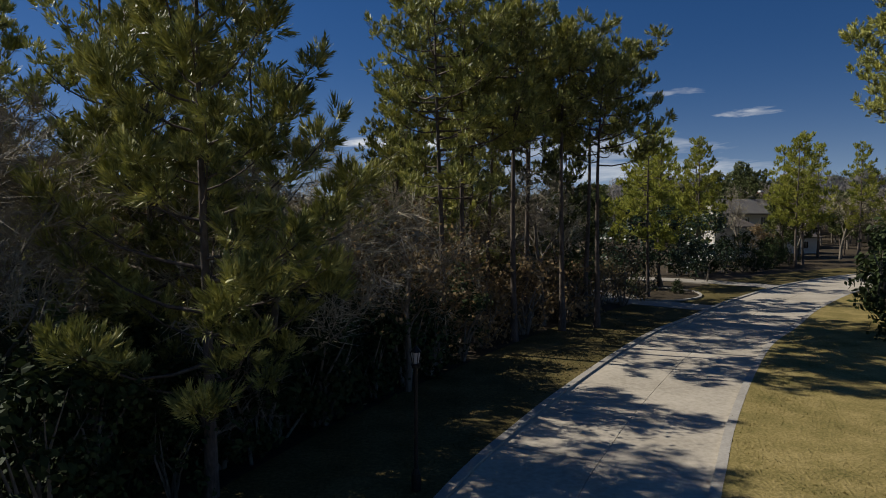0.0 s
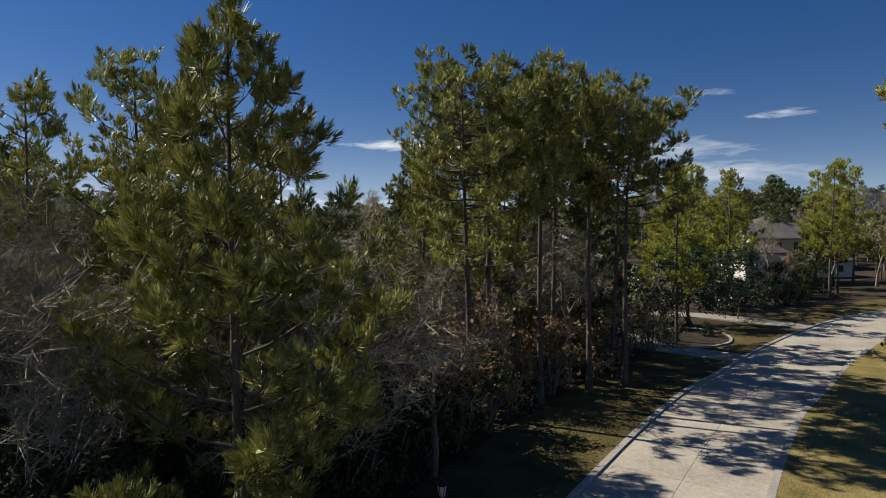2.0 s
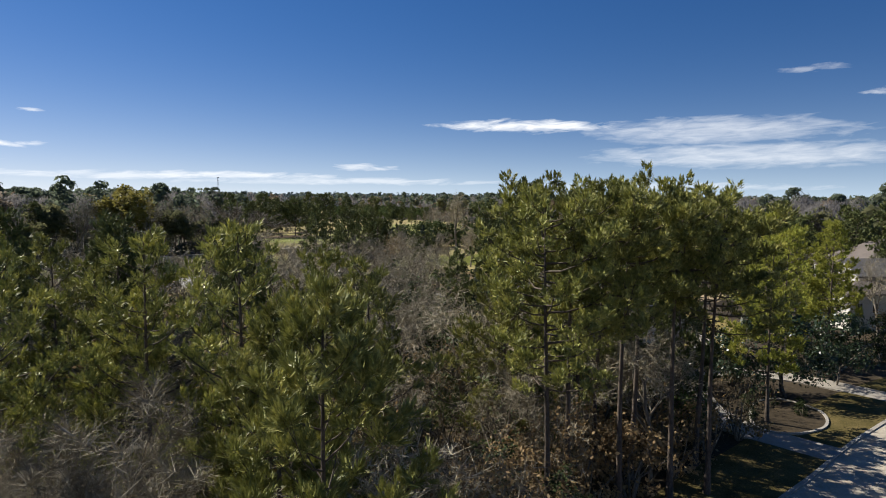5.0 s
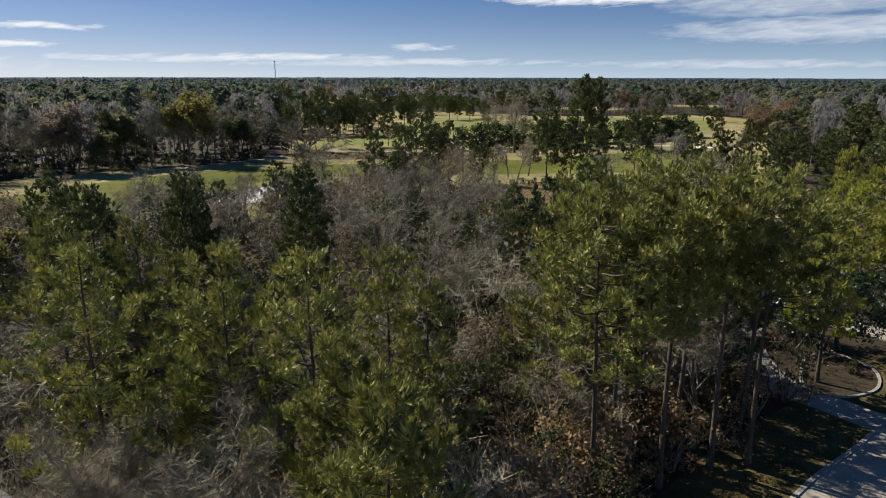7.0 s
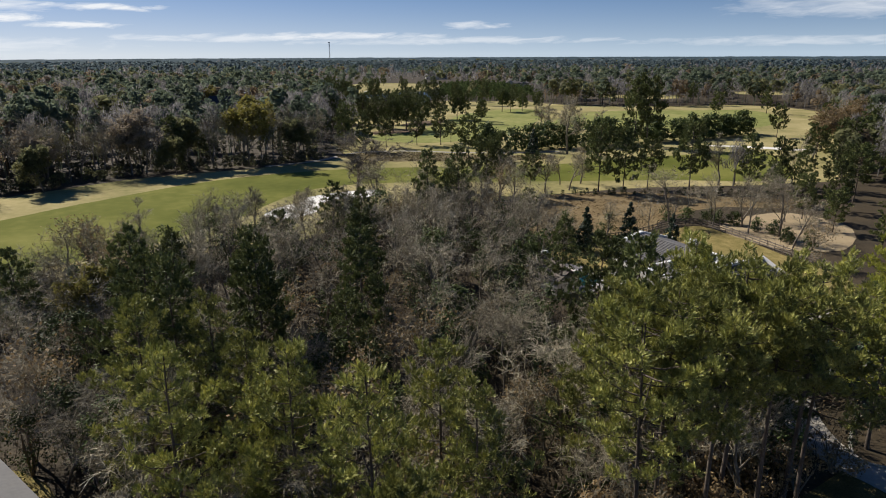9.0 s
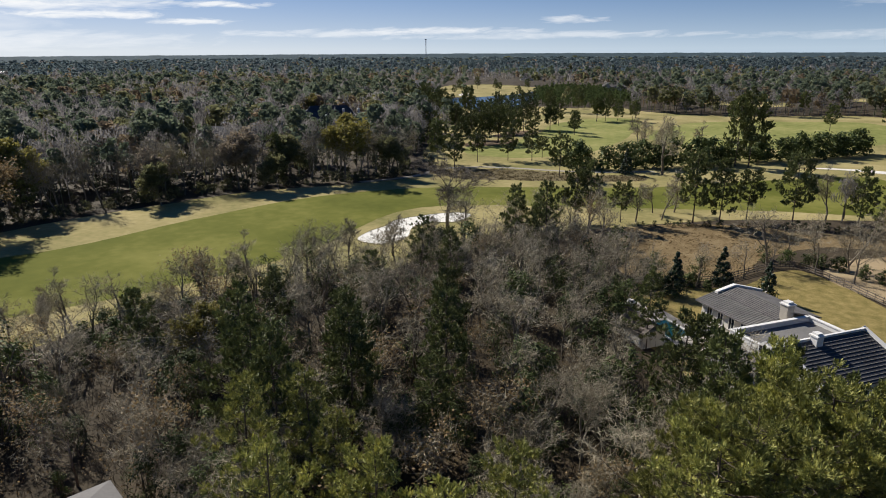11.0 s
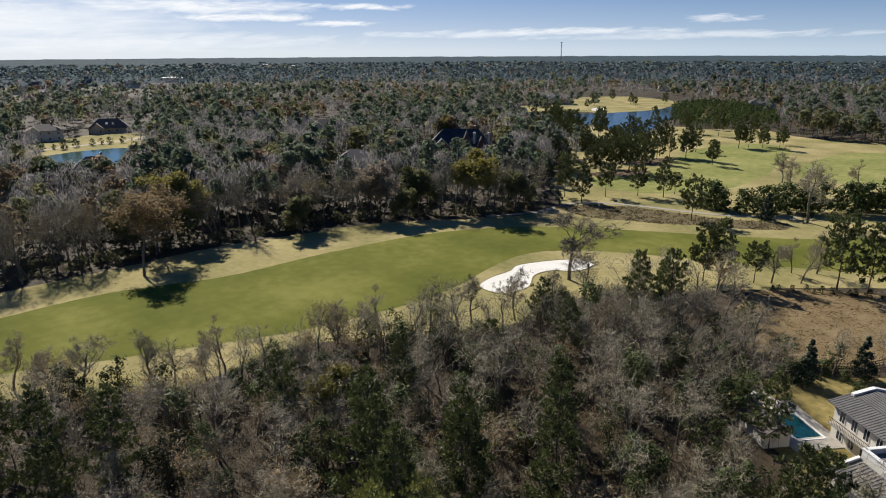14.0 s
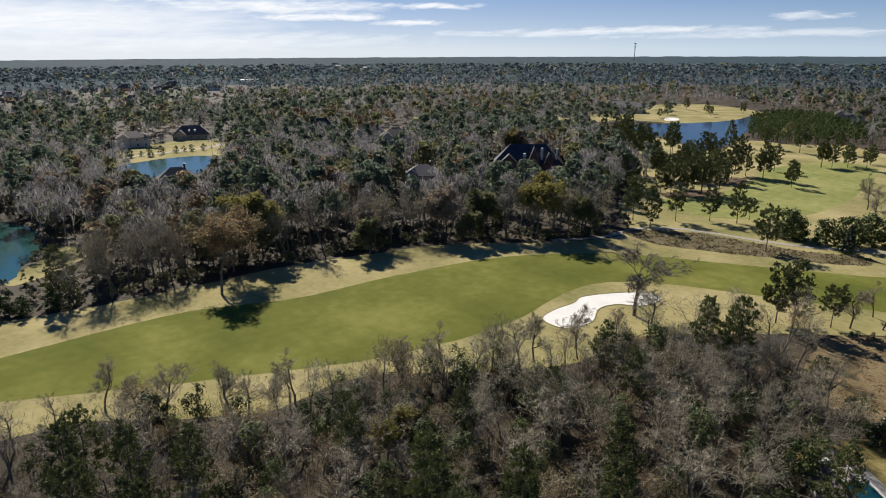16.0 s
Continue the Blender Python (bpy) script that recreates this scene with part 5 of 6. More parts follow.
bm = bmesh.new()
for yy in (0.3, -12.9):
    slab_roof(bm, [(20.8, yy, 9.0), (20.8, yy + 0.35, 9.0), (27.9, yy + 0.35, 6.2), (27.9, yy, 6.2)], 0.5)
    slab_roof(bm, [(20.9, yy, 9.0), (20.9, yy + 0.35, 9.0), (19.2, yy + 0.35, 7.5), (19.2, yy, 7.5)], 0.5)
slab_roof(bm, [(20.85, -12.7, 8.85), (20.85, 0.4, 8.85), (21.15, 0.4, 8.85), (21.15, -12.7, 8.85)], 0.3)
part("east_parapet", bm, M_WHITE, mansion, "white raking parapet")
# gabled dormer front with an arched window
bm = bmesh.new()
v0 = [bm.verts.new(p) for p in ((16.6, -12.75, 6.4), (21.2, -12.75, 6.4), (18.9, -12.75, 8.2))]
v1 = [bm.verts.new((p.co.x, -12.35, p.co.z)) for p in v0]
bm.faces.new(v0)
bm.faces.new(v1[::-1])
for i in range(3):
    bm.faces.new((v0[i - 1], v1[i - 1], v1[i], v0[i]))
bmesh.ops.recalc_face_normals(bm, faces=bm.faces)
part("front_gable", bm, M_WHITE, mansion, "white gable with a dark window")
bm = bmesh.new()
for x0, x1 in ((18.1, 18.55), (18.67, 19.13), (19.25, 19.7)):
    box(bm, x0, x1, -12.79, -12.72, 6.55, 7.0)
    box(bm, x0, x1, -12.79, -12.72, 7.06, 7.06 + (0.55 if x0 > 18.5 and x1 < 19.2 else 0.32))
part("gable_window", bm, M_GLASS, mansion)
# low front wing under a lean-to roof
bm = bmesh.new()
box(bm, 13.3, 21.0, -16.2, -12.65, -0.1, 4.3)
part("front_wall", bm, M_STUCCO, mansion)
bm = bmesh.new()
slab_roof(bm, [(13.0, -16.8, 4.45), (21.3, -16.8, 4.45), (21.3, -12.62, 5.7), (13.0, -12.62, 5.7)])
part("front_roof", bm, M_TILE, mansion)
bm = bmesh.new()
for k in range(17):
    x = 13.2 + k * 0.5
    slab_roof(bm, [(x - 0.05, -16.8, 4.52), (x + 0.05, -16.8, 4.52), (x + 0.05, -12.7, 5.76), (x - 0.05, -12.7, 5.76)], 0.1)
part("roof_rib", bm, M_FLAT, mansion, "raised pale seams of the front roof")
for x in (12.75, 21.22):
    bm = bmesh.new()
    slab_roof(bm, [(x, -16.9, 4.8), (x + 0.38, -16.9, 4.8), (x + 0.38, -12.65, 6.05), (x, -12.65, 6.05)], 0.45)
    part("front_parapet", bm, M_WHITE, mansion, "white raking parapet")
chimney(mansion, 11.6, -1.8, 5.0, 8.6, M_STONE, 1.2)
chimney(mansion, 21.6, -8.0, 5.0, 9.3, M_WHITE, 1.0)
# balcony and windows of the pool side
bm = bmesh.new()
box(bm, 1.0, 9.5, -7.1, -5.8, 2.7, 2.9)
part("balcony", bm, M_STONE, mansion)
bm = bmesh.new()
box(bm, 1.0, 9.5, -7.1, -7.04, 3.75, 3.82)
for k in range(30):
    x = 1.05 + k * 0.29
    box(bm, x - 0.015, x + 0.015, -7.09, -7.06, 2.9, 3.76)
part("railing", bm, M_IRON, mansion)
for x in (2.0, 4.2, 6.4, 8.6):
    window(mansion, x, -5.83, 4.15, 1.1, 2.0, "s")
    window(mansion, x, -5.83, 1.4, 1.2, 2.0, "s")
for y in (-10.5, -7.5, -4.5):
    window(mansion, bx0 - 0.03, y, 4.6, 1.1, 1.6, "w")
    window(mansion, bx0 - 0.03, y, 1.5, 1.1, 2.0, "w")
for x in (15.0, 17.0, 19.0):
    window(mansion, x, -16.23, 2.2, 1.1, 1.8, "s")

# pool terrace in the same axes
def at_house(x, y, z=0.0):
    return pose(-4.2, 101.2, 0, 0, 0, HU) @ pose(x, y, z)


deck = thing("pool_terrace", "pale stone terrace round the swimming pool", "terrace", kind="structure", at=at_house(-2.6, -8.7))
tile_bm = bmesh.new()
box(tile_bm, -0.49, 0.49, -0.49, 0.49, -0.1, 0.16)
tile_me = bpy.data.meshes.new("paving_slab")
tile_bm.to_mesh(tile_me)
tile_bm.free()
tile_me.materials.append(M_STONE)
for i in range(13):
    for j in range(8):
        x, y = -6.5 + i, -4 + j
        if -3.0 < x < 3.2 and -2.4 < y < 1.6:
            continue
        part("paving_slab", tile_me, None, deck).location = (x, y, 0)
pool = thing("swimming_pool", "rectangular swimming pool of dark teal water", "pool", at=at_house(-2.6, -8.7))
bm = bmesh.new()
box(bm, -3.2, 3.45, -2.45, 1.55, -0.1, 0.1)
part("water", bm, M_POOL, pool)
bm = bmesh.new()
for x0, x1, y0, y1 in ((-3.5, 3.7, -2.75, -2.45), (-3.5, 3.7, 1.55, 1.85), (-3.5, -3.2, -2.45, 1.55), (3.45, 3.7, -2.45, 1.55)):
    box(bm, x0, x1, y0, y1, -0.05, 0.24)
part("coping", bm, M_WHITE, pool)
cabana = thing("pool_house", "small pool house with a brown tile roof and white gable", "pool house", at=at_house(-1.6, -15.2))
bm = bmesh.new()
box(bm, -3.5, 3.5, -1.9, 1.9, -0.1, 2.6)
part("wall", bm, M_STUCCO, cabana)
bm = bmesh.new()
gable_roof(bm, 7.0, 3.8, 2.6, 1.3, 0.4)
part("roof", bm, M_SHINGLE, cabana)
bm = bmesh.new()
for s in (-1, 1):
    slab_roof(bm, [(-4.15, 0, 4.2), (-3.7, 0, 4.2), (-3.7, s * 2.4, 2.6), (-4.15, s * 2.4, 2.6)], 0.4)
part("gable_parapet", bm, M_WHITE, cabana)
chimney(cabana, -3.4, 0.6, 2.4, 4.4, M_STONE, 0.9)
garden_wall = tagged(part("garden_wall", (lambda b: (box(b, -11, -5.4, -6.9, -6.5, -0.1, 1.3), box(b, -11.1, -5.3, -7.0, -6.4, 1.3, 1.42), b)[-1])(bmesh.new()), M_STONE), "low pale stone garden wall by the pool", "wall", kind="structure")
garden_wall.matrix_basis = at_house(-1.5, -2.5)

# houses further off
house_e = thing("house", "two-storey pale stucco house with a grey ribbed roof", "house", at=pose(50.2, 114.0, 0, 0, 0, 15))
bm = bmesh.new()
box(bm, -5.2, 5.2, -3.4, 3.4, -0.1, 8.0)
for sx in (-5.2, 5.2):
    bm.faces.new([bm.verts.new(p) for p in ((sx, -3.4, 8.0), (sx, 3.4, 8.0), (sx, 0, 10.0))])
part("wall", bm, M_STUCCO, house_e)
bm = bmesh.new()
gable_roof(bm, 10.4, 6.8, 8.0, 2.2, 0.5)
part("roof", bm, M_TILE, house_e)
bm = bmesh.new()
for k in range(26):
    x = -5.5 + k * 0.44
    slab_roof(bm, [(x - 0.05, -3.9, 7.75), (x + 0.05, -3.9, 7.75), (x + 0.05, -0.05, 10.22), (x - 0.05, -0.05, 10.22)], 0.08)
part("roof_rib", bm, M_FLAT, house_e)
bm = bmesh.new()
box(bm, -9.5, -2.0, -7.5, -3.4, -0.1, 5.6)
part("wing_wall", bm, M_STUCCO, house_e)
wing_bm = bmesh.new()
hip_roof(wing_bm, 7.5, 4.6, 5.6, 1.7, 0.5)
wr = part("wing_roof", wing_bm, M_SHINGLE, house_e)
wr.location = (-5.75, -5.4, 0)
for x in (-3.5, 0.0, 3.2):
    window(house_e, x, -3.43, 6.4, 1.0, 1.4, "s")
for y in (-1.6, 1.6):
    window(house_e, 5.23, y, 6.4, 1.0, 1.5, "e")
    window(house_e, 5.23, y, 2.0, 1.0, 1.6, "e")
for x in (-8.0, -5.5, -3.2):
    window(house_e, x, -7.53, 3.4, 1.0, 1.6, "s")
far_house(68, 147, 20, 24, 15, 6.5, 5.0, M_STUCCO, M_SHINGLE, "large pale house under a broad brown hipped roof", False)
far_house(64, 126, 20, 12, 8, 3.2, 2.4, M_STUCCO, M_SHINGLE, "low pale garage with a brown hipped roof", False)
far_house(-40.7, 17.6, -18.5, 22, 14, 4.8, 1.9, M_BRICK, M_FLAT, "low house under a pale grey shallow roof", False)
black = far_house(-205, 262, 38, 34, 16, 6.0, 9.0, M_BRICK, M_SLATE, "large dark house with steep black slate roofs", True, 2)
for k, (x, w, g) in enumerate(((3.0, 6.5, 8.5), (10.5, 5.0, 6.0))):
    bm = bmesh.new()
    box(bm, x - w / 2, x + w / 2, -10.5, -7.9, -0.1, 6.0)
    bm.faces.new([bm.verts.new(p) for p in ((x - w / 2, -10.5, 6.0), (x + w / 2, -10.5, 6.0), (x, -10.5, 6.0 + g))])
    part("front_gable", bm, M_BRICK, black)
    bm = bmesh.new()
    for s in (-1, 1):
        slab_roof(bm, [(x + s * (w / 2 + 0.4), -11, 5.6), (x + s * (w / 2 + 0.4), -1, 5.6), (x, -1, 6.0 + g), (x, -11, 6.0 + g)])
    part("gable_roof", bm, M_SLATE, black)
    chimney(black, x + 4, -6, 6, 13.5, M_WHITE, 1.1)
far_house(-455, 155, 70, 20, 13, 6.6, 3.6, M_STUCCO, M_SHINGLE, "large cream house by the pond with a brown roof", True)
far_house(-466, 200, 62, 25, 13, 3.6, 6.0, M_STONE, M_SHINGLE, "brown house with steep gables by the pond", True, 2)
far_house(-300, 119, 66, 17, 12, 4.5, 5.0, M_STUCCO, M_SLATE, "house with a dark grey roof in front of the pond", True)
far_house(-346, 592, 30, 44, 18, 6.0, 5.0, M_STONE, M_FLAT, "sprawling pale stone mansion beyond the lake", True, 2)
far_house(-416, 277, 50, 24, 13, 6.0, 6.5, M_BRICK, M_SLATE, "brick house with steep dark gables in the woods", True)
for x, y, turn, w, roof in ((-363, 282, 55, 26, M_SHINGLE), (-338, 287, 50, 22, M_SHINGLE), (-299, 410, 40, 20, M_SHINGLE), (-327, 870, 25, 30, M_FLAT), (-159, 654, 15, 24, M_TILE), (-546, 447, 50, 20, M_FLAT), (-221, 203, 45, 16, M_FLAT)):
    far_house(x, y, turn, w, 12, 5.5, 4.5, M_STUCCO, roof, "pale house half hidden among woodland trees", True)
for k in range(22):
    a = radians(rnd.uniform(152, 170))
    r = rnd.uniform(780, 1250)
    far_house(r * math.cos(a), r * math.sin(a), rnd.uniform(40, 100), rnd.uniform(18, 26), 12, 5.5, rnd.uniform(4, 6), rnd.choice((M_STUCCO, M_BRICK)), rnd.choice((M_TILE, M_SHINGLE, M_FLAT)), "suburban house far off among the trees", False)
for x, y, w in ((-1917, 1387, 70), (-2306, 1501, 60), (-1700, 1330, 40), (-1150, 620, 36)):
    far_house(x, y, 55, w, 25, 9, 1.5, M_WHITE, M_WHITE, "long low white commercial building far off", False)

# ---- street lamp, mast, fence ----
lamp = thing("street_lamp", "black iron street lamp with a frosted glass lantern", "street lamp", at=placed(-0.92, 17.75, 1.18))
bm = bmesh.new()
for z0, z1, r0, r1 in ((-0.1, 0.5, 0.13, 0.11), (0.5, 0.62, 0.09, 0.07), (0.62, 3.05, 0.055, 0.045), (3.05, 3.15, 0.09, 0.12)):
    bmesh.ops.create_cone(bm, cap_ends=True, segments=12, radius1=r0, radius2=r1, depth=z1 - z0, matrix=pose(0, 0, (z0 + z1) / 2))
part("post", bm, M_IRON, lamp)
LANTERN = Matrix.Translation((0, 0, 3.14)) @ Matrix.Scale(0.56, 4) @ Matrix.Translation((0, 0, -3.14))
bm = bmesh.new()
bmesh.ops.create_cone(bm, cap_ends=True, segments=6, radius1=0.13, radius2=0.23, depth=0.5, matrix=LANTERN @ pose(0, 0, 3.42))
part("lantern", bm, M_FROST, lamp, "frosted glass lantern")
bm = bmesh.new()
bmesh.ops.create_cone(bm, cap_ends=True, segments=6, radius1=0.28, radius2=0.12, depth=0.16, matrix=LANTERN @ pose(0, 0, 3.75))
bmesh.ops.create_cone(bm, cap_ends=True, segments=6, radius1=0.12, radius2=0.02, depth=0.16, matrix=LANTERN @ pose(0, 0, 3.91))
part("cap", bm, M_IRON, lamp, "black metal lantern cap")
bm = bmesh.new()
for k in range(6):
    a = k * math.pi / 3
    bmesh.ops.create_cone(bm, cap_ends=True, segments=4, radius1=0.016, radius2=0.016, depth=0.52, matrix=LANTERN @ pose(0.185 * math.cos(a), 0.185 * math.sin(a), 3.42) @ Matrix.Rotation(0.2, 4, Vector((-math.sin(a), math.cos(a), 0))))
part("lantern_frame", bm, M_IRON, lamp)

mast = thing("radio_mast", "slender steel lattice radio mast on the horizon", "mast", at=pose(-1480, 2607, 0))
bm = bmesh.new()
for k in range(3):
    a = k * 2.094
    bmesh.ops.create_cone(bm, cap_ends=True, segments=6, radius1=0.5, radius2=0.4, depth=86, matrix=pose(1.6 * math.cos(a), 1.6 * math.sin(a), 43))
part("leg", bm, M_STEEL, mast)
bm = bmesh.new()
for k in range(28):
    box(bm, -1.7, 1.7, -0.2, 0.2, 3 * k + 1, 3 * k + 1.35)
    box(bm, -0.2, 0.2, -1.7, 1.7, 3 * k + 2.5, 3 * k + 2.85)
part("brace", bm, M_STEEL, mast)
bm = bmesh.new()
box(bm, -4.5, 4.5, -1.2, 1.2, 82, 85)
box(bm, -3.5, 3.5, -1.0, 1.0, 72, 74)
part("antenna", bm, M_STEEL, mast)

fence = thing("fence", "low dark wooden fence round the back lawn", "fence", kind="structure")
line = smooth_loop([(-24, 111), (-17, 116), (-8, 122.5), (1, 135.5), (6, 137), (12.5, 130), (19, 121.5), (26, 113)], 6, False)
post_bm = bmesh.new()
box(post_bm, -0.06, 0.06, -0.06, 0.06, -0.1, 1.5)
post_me = bpy.data.meshes.new("post")
post_bm.to_mesh(post_me)
post_bm.free()
post_me.materials.append(M_WOOD)
for p, q in zip(line, line[1:]):
    ob = part("post", post_me, None, fence)
    ob.location = (*p, 0)
    d = Vector((q[0] - p[0], q[1] - p[1], 0))
    for z in (0.35, 0.8, 1.25):
        bm = bmesh.new()
        box(bm, 0.05, d.length - 0.05, -0.02, 0.02, -0.09, 0.09)
        rail = part("rail", bm, M_WOOD, fence)
        rail.matrix_basis = Matrix.Translation((*p, z)) @ Matrix.Rotation(math.atan2(d.y, d.x), 4, "Z")

# ---- single trees and hedges ----
magnolia = bush_meshes("magnolia", 131, 8.0, 5.0, 3600, 0.34, M_MAGN, True, 3)
for x, y, h in ((-13.9, 111.1, 8.6), (-7.1, 119.3, 8.2), (0.4, 117.0, 7.2), (-47.8, 222.3, 9.5)):
    tree("magnolia_tree", magnolia, "dark glossy cone-shaped magnolia", "tree", "magnolias behind the house", placed(x, y, h / 8.0, rnd.uniform(0, 6)), ("trunk", "leaves"))
tree("oak_tree", bare_meshes("spreading_oak", 141, 18.4, 3, 34, 0.24, M_BARK, 0, None, 0.2, 0.013, 1.5, 0.4), "large spreading bare oak beside the bunker", "tree", "", placed(-69.6, 132.0, 1.85, 0.4, 0, 1.0))
for k, (x, y, h) in enumerate(((-9.6, 26.4, 10.0), (-5.4, 27.6, 8.4), (-13.0, 27.2, 11.5), (-2.6, 31.6, 8.6), (-7.0, 32.4, 9.6))):
    tree("oak_tree", leafy[k % 2], "small oak that still holds brown withered leaves", "tree", "trees of the near woods", placed(x, y, h / 10.0, 1.3 * k, 0, h / 10.0))
tree("oak_tree", bare_meshes("crooked_oak", 147, 9.0, 3, 7, 0.30, None, 1, M_BROWN, 0.2, 0.016, 0.8), "crooked pale-barked oak leaning over the road verge", "tree", "", placed(-1.8, 27.8, 1.0, 2.2))
autumn = [(bare_meshes("yellow_oak", 151, 15.0, 3, 4, 0.16, None, 10, M_YELLOW, 0.55, 0.011, 1.25, 0.25), "broad tree with yellow-green autumn leaves", ((-128.0, 170.0, 20), (-238, 286, 17), (-180, 92, 19), (-170, 132, 12), (-66, 52, 9))),
          (bare_meshes("rust_oak", 152, 15.0, 3, 4, 0.18, None, 5, M_RUST, 0.40, 0.013, 1.25, 0.5), "tall tree with rust-orange autumn leaves", ((-153.2, 68.2, 20), (-168, 79, 19), (41.0, 236.0, 17), (-205, 118, 15), (60, 268, 18))),
          (bare_meshes("tan_oak", 153, 14.0, 3, 4, 0.16, None, 9, M_TAN, 0.5, 0.011, 1.25, 0.25), "rounded tree with pale tan withered leaves", ((-149.9, 148.1, 19), (-160, 120, 15), (-187, 140, 16))),
          (bare_meshes("olive_oak", 154, 14.0, 3, 4, 0.16, None, 9, M_FAROLIVE, 0.5, 0.011, 1.25, 0.25), "rounded tree with dull olive-green leaves", ((-143.0, 158.0, 16), (-137.0, 148, 11), (-119, 183, 14), (-152, 117, 12), (-174, 74, 11)))]
for meshes, label, spots_a in autumn:
    for x, y, h in spots_a:
        tree("broadleaf_tree", meshes, label, "tree", "autumn trees", placed(x, y, h / 12.0, rnd.uniform(0, 6), 0, h / 14.0))
for x, y, h in ((11.0, 183.0, 15), (15.0, 186.0, 13), (-25.5, 164.2, 10), (-51.6, 266.0, 16), (-46, 262, 13), (-38, 258, 15),  (-92, 52, 12), (-84, 70, 11), (-80, 78, 13), (-75, 86, 12), (-72, 96, 12), (-36.6, 227.8, 22), (-59, 293, 16), (-32, 296, 13), (-70, 108, 9), (-66, 103, 9.5), (-73.5, 113.5, 8), (-62, 110, 9.5), (-66, 117, 8.5), (-29, 171, 10), (-31, 160, 11), (-24, 174, 12)):
    tree("bare_tree", bare_far[int(abs(x)) % 3], "leafless tree with an open grey crown at the fairway's edge", "tree", "bare trees by the fairway", placed(x, y, h / 12.0, rnd.uniform(0, 6)))
broad = [bare_meshes("broad_oak_%s" % "ab"[i], 161 + i, 13.0, 3, 24, 0.27, None, 0, None, 0.2, 0.017, 0.75, 0.5) for i in range(2)]
for k, (x, y, h) in enumerate(((-94, 41, 12.5), (-102, 33, 11.5), (-115, 27, 10.5), (-108, 30, 9.5), (-89, 47, 10.5))):
    tree("bare_tree", broad[k % 2], "broad leafless oak with dark twisted limbs by the fairway", "tree", "bare trees by the fairway", placed(x, y, h / 11.5, 2.1 * k, 0, h / 13.0))
dome = bare_meshes("dome_tree", 171, 13.2, 3, 46, 0.22, None, 0, None, 0.2, 0.009, 0.75, 0.74)
tree("bare_tree", dome, "broad leafless tree with a dense grey dome of twigs", "tree", "", placed(-15.4, 16.2, 1.15, 0.7, 0, 1.02))
tree("bare_tree", dome, "broad leafless tree with a dense grey dome of twigs", "tree", "", placed(-19.5, 20.0, 0.95, 2.6, 0, 0.9))
for x, y, h in ((-25, 110, 12.5), (-20, 103, 12), (-31, 118, 13), (-34, 108, 13.5), (-38, 100, 13), (-28, 97, 12), (-19, 95, 11.5), (-45, 104, 13)):
    tree("bare_tree", bare[int(abs(y)) % 4], "leafless grey-brown woodland tree with fine twigs", "tree", "trees of the near woods", placed(x, y, h / 12.0, rnd.uniform(0, 6)))
# the first row of trees along the far bank
bank = smooth_loop([(-178, 22), (-170, 45), (-168, 64), (-166, 90), (-158, 117), (-148, 142), (-128, 167), (-114, 190)], 8, False)
for i, (x, y) in enumerate(bank):
    if y < 34:
        continue
    if i % 19 == 5:
        tree("pine_tree", course[i % 2], "dark pine at the edge of the far wood", "pine tree", "trees of the far bank", placed(x - rnd.uniform(2, 7), y + rnd.uniform(-2, 4), rnd.uniform(0.9, 1.2), rnd.uniform(0, 6)))
    else:
        tree("bare_tree", bare[i % 4], "leafless tree at the edge of the far wood", "tree", "trees of the far bank", placed(x - rnd.uniform(0, 9), y + rnd.uniform(-2, 4), rnd.uniform(1.2, 1.7), rnd.uniform(0, 6), 0, rnd.uniform(1.25, 1.75)))
holly = [bush_meshes("holly_%s" % "ab"[i], 181 + i, 7.0, 4.2, 1500, 0.22, M_EVER, False, 5, 0.15) for i in range(2)]
for i in range(74):
    while True:
        x, y = rnd.uniform(-105, 12), rnd.uniform(28, 122)
        if near_woods(np.array([x]), np.array([y]))[0] and not inside(HOUSE_LOT, np.array([x]), np.array([y]))[0]:
            break
    tree("holly_tree", holly[i % 2], "small dark green evergreen tree among bare trees", "tree", "evergreen trees of the near woods", placed(x, y, rnd.uniform(0.7, 1.35), rnd.uniform(0, 6)), ("trunk", "leaves"))
# trees set to shade the verge; their leaf colour is darkened for shade too
shade_tree = [bush_meshes("shade_tree_%s" % "ab"[i], 185 + i, 7.0, 4.4, 1500, 0.22, M_SHADELEAF, False, 5, 0.08) for i in range(2)]
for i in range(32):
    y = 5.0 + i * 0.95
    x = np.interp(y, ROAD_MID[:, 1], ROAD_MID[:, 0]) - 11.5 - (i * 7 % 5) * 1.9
    tree("holly_tree", shade_tree[i % 2], "dense evergreen tree shading the wood's edge, leaves darkened for shade", "tree", "evergreen trees of the wood's edge", placed(x, y + rnd.uniform(-0.5, 0.5), rnd.uniform(0.8, 1.05), rnd.uniform(0, 6), 0, rnd.uniform(0.62, 0.92)), ("trunk", "leaves"))
sapling = bare_meshes("dead_sapling", 191, 3.6, 2, 4, 0.2, M_BARK, 0, None, 0.2, 0.008)
tree("dead_sapling", sapling, "small pale dead sapling in the shade of the wood's edge", "tree", "", placed(-6.2, 19.8, 1.3, 0.8, 0, 1.15))
live = bush_meshes("live_oak", 193, 8.0, 8.5, 3000, 0.30, M_MAGN, False, 1, 0.12)
for x, y, h in ((29.1, 72.7, 8.0), (22.5, 67.5, 8.5), (18.5, 67.0, 8.0), (15.0, 70.0, 7.0)):
    tree("evergreen_oak", live, "broad dark evergreen oak beside the driveway", "tree", "evergreen oaks beside the driveway", placed(x, y, h / 8.0, rnd.uniform(0, 6)), ("trunk", "leaves"))
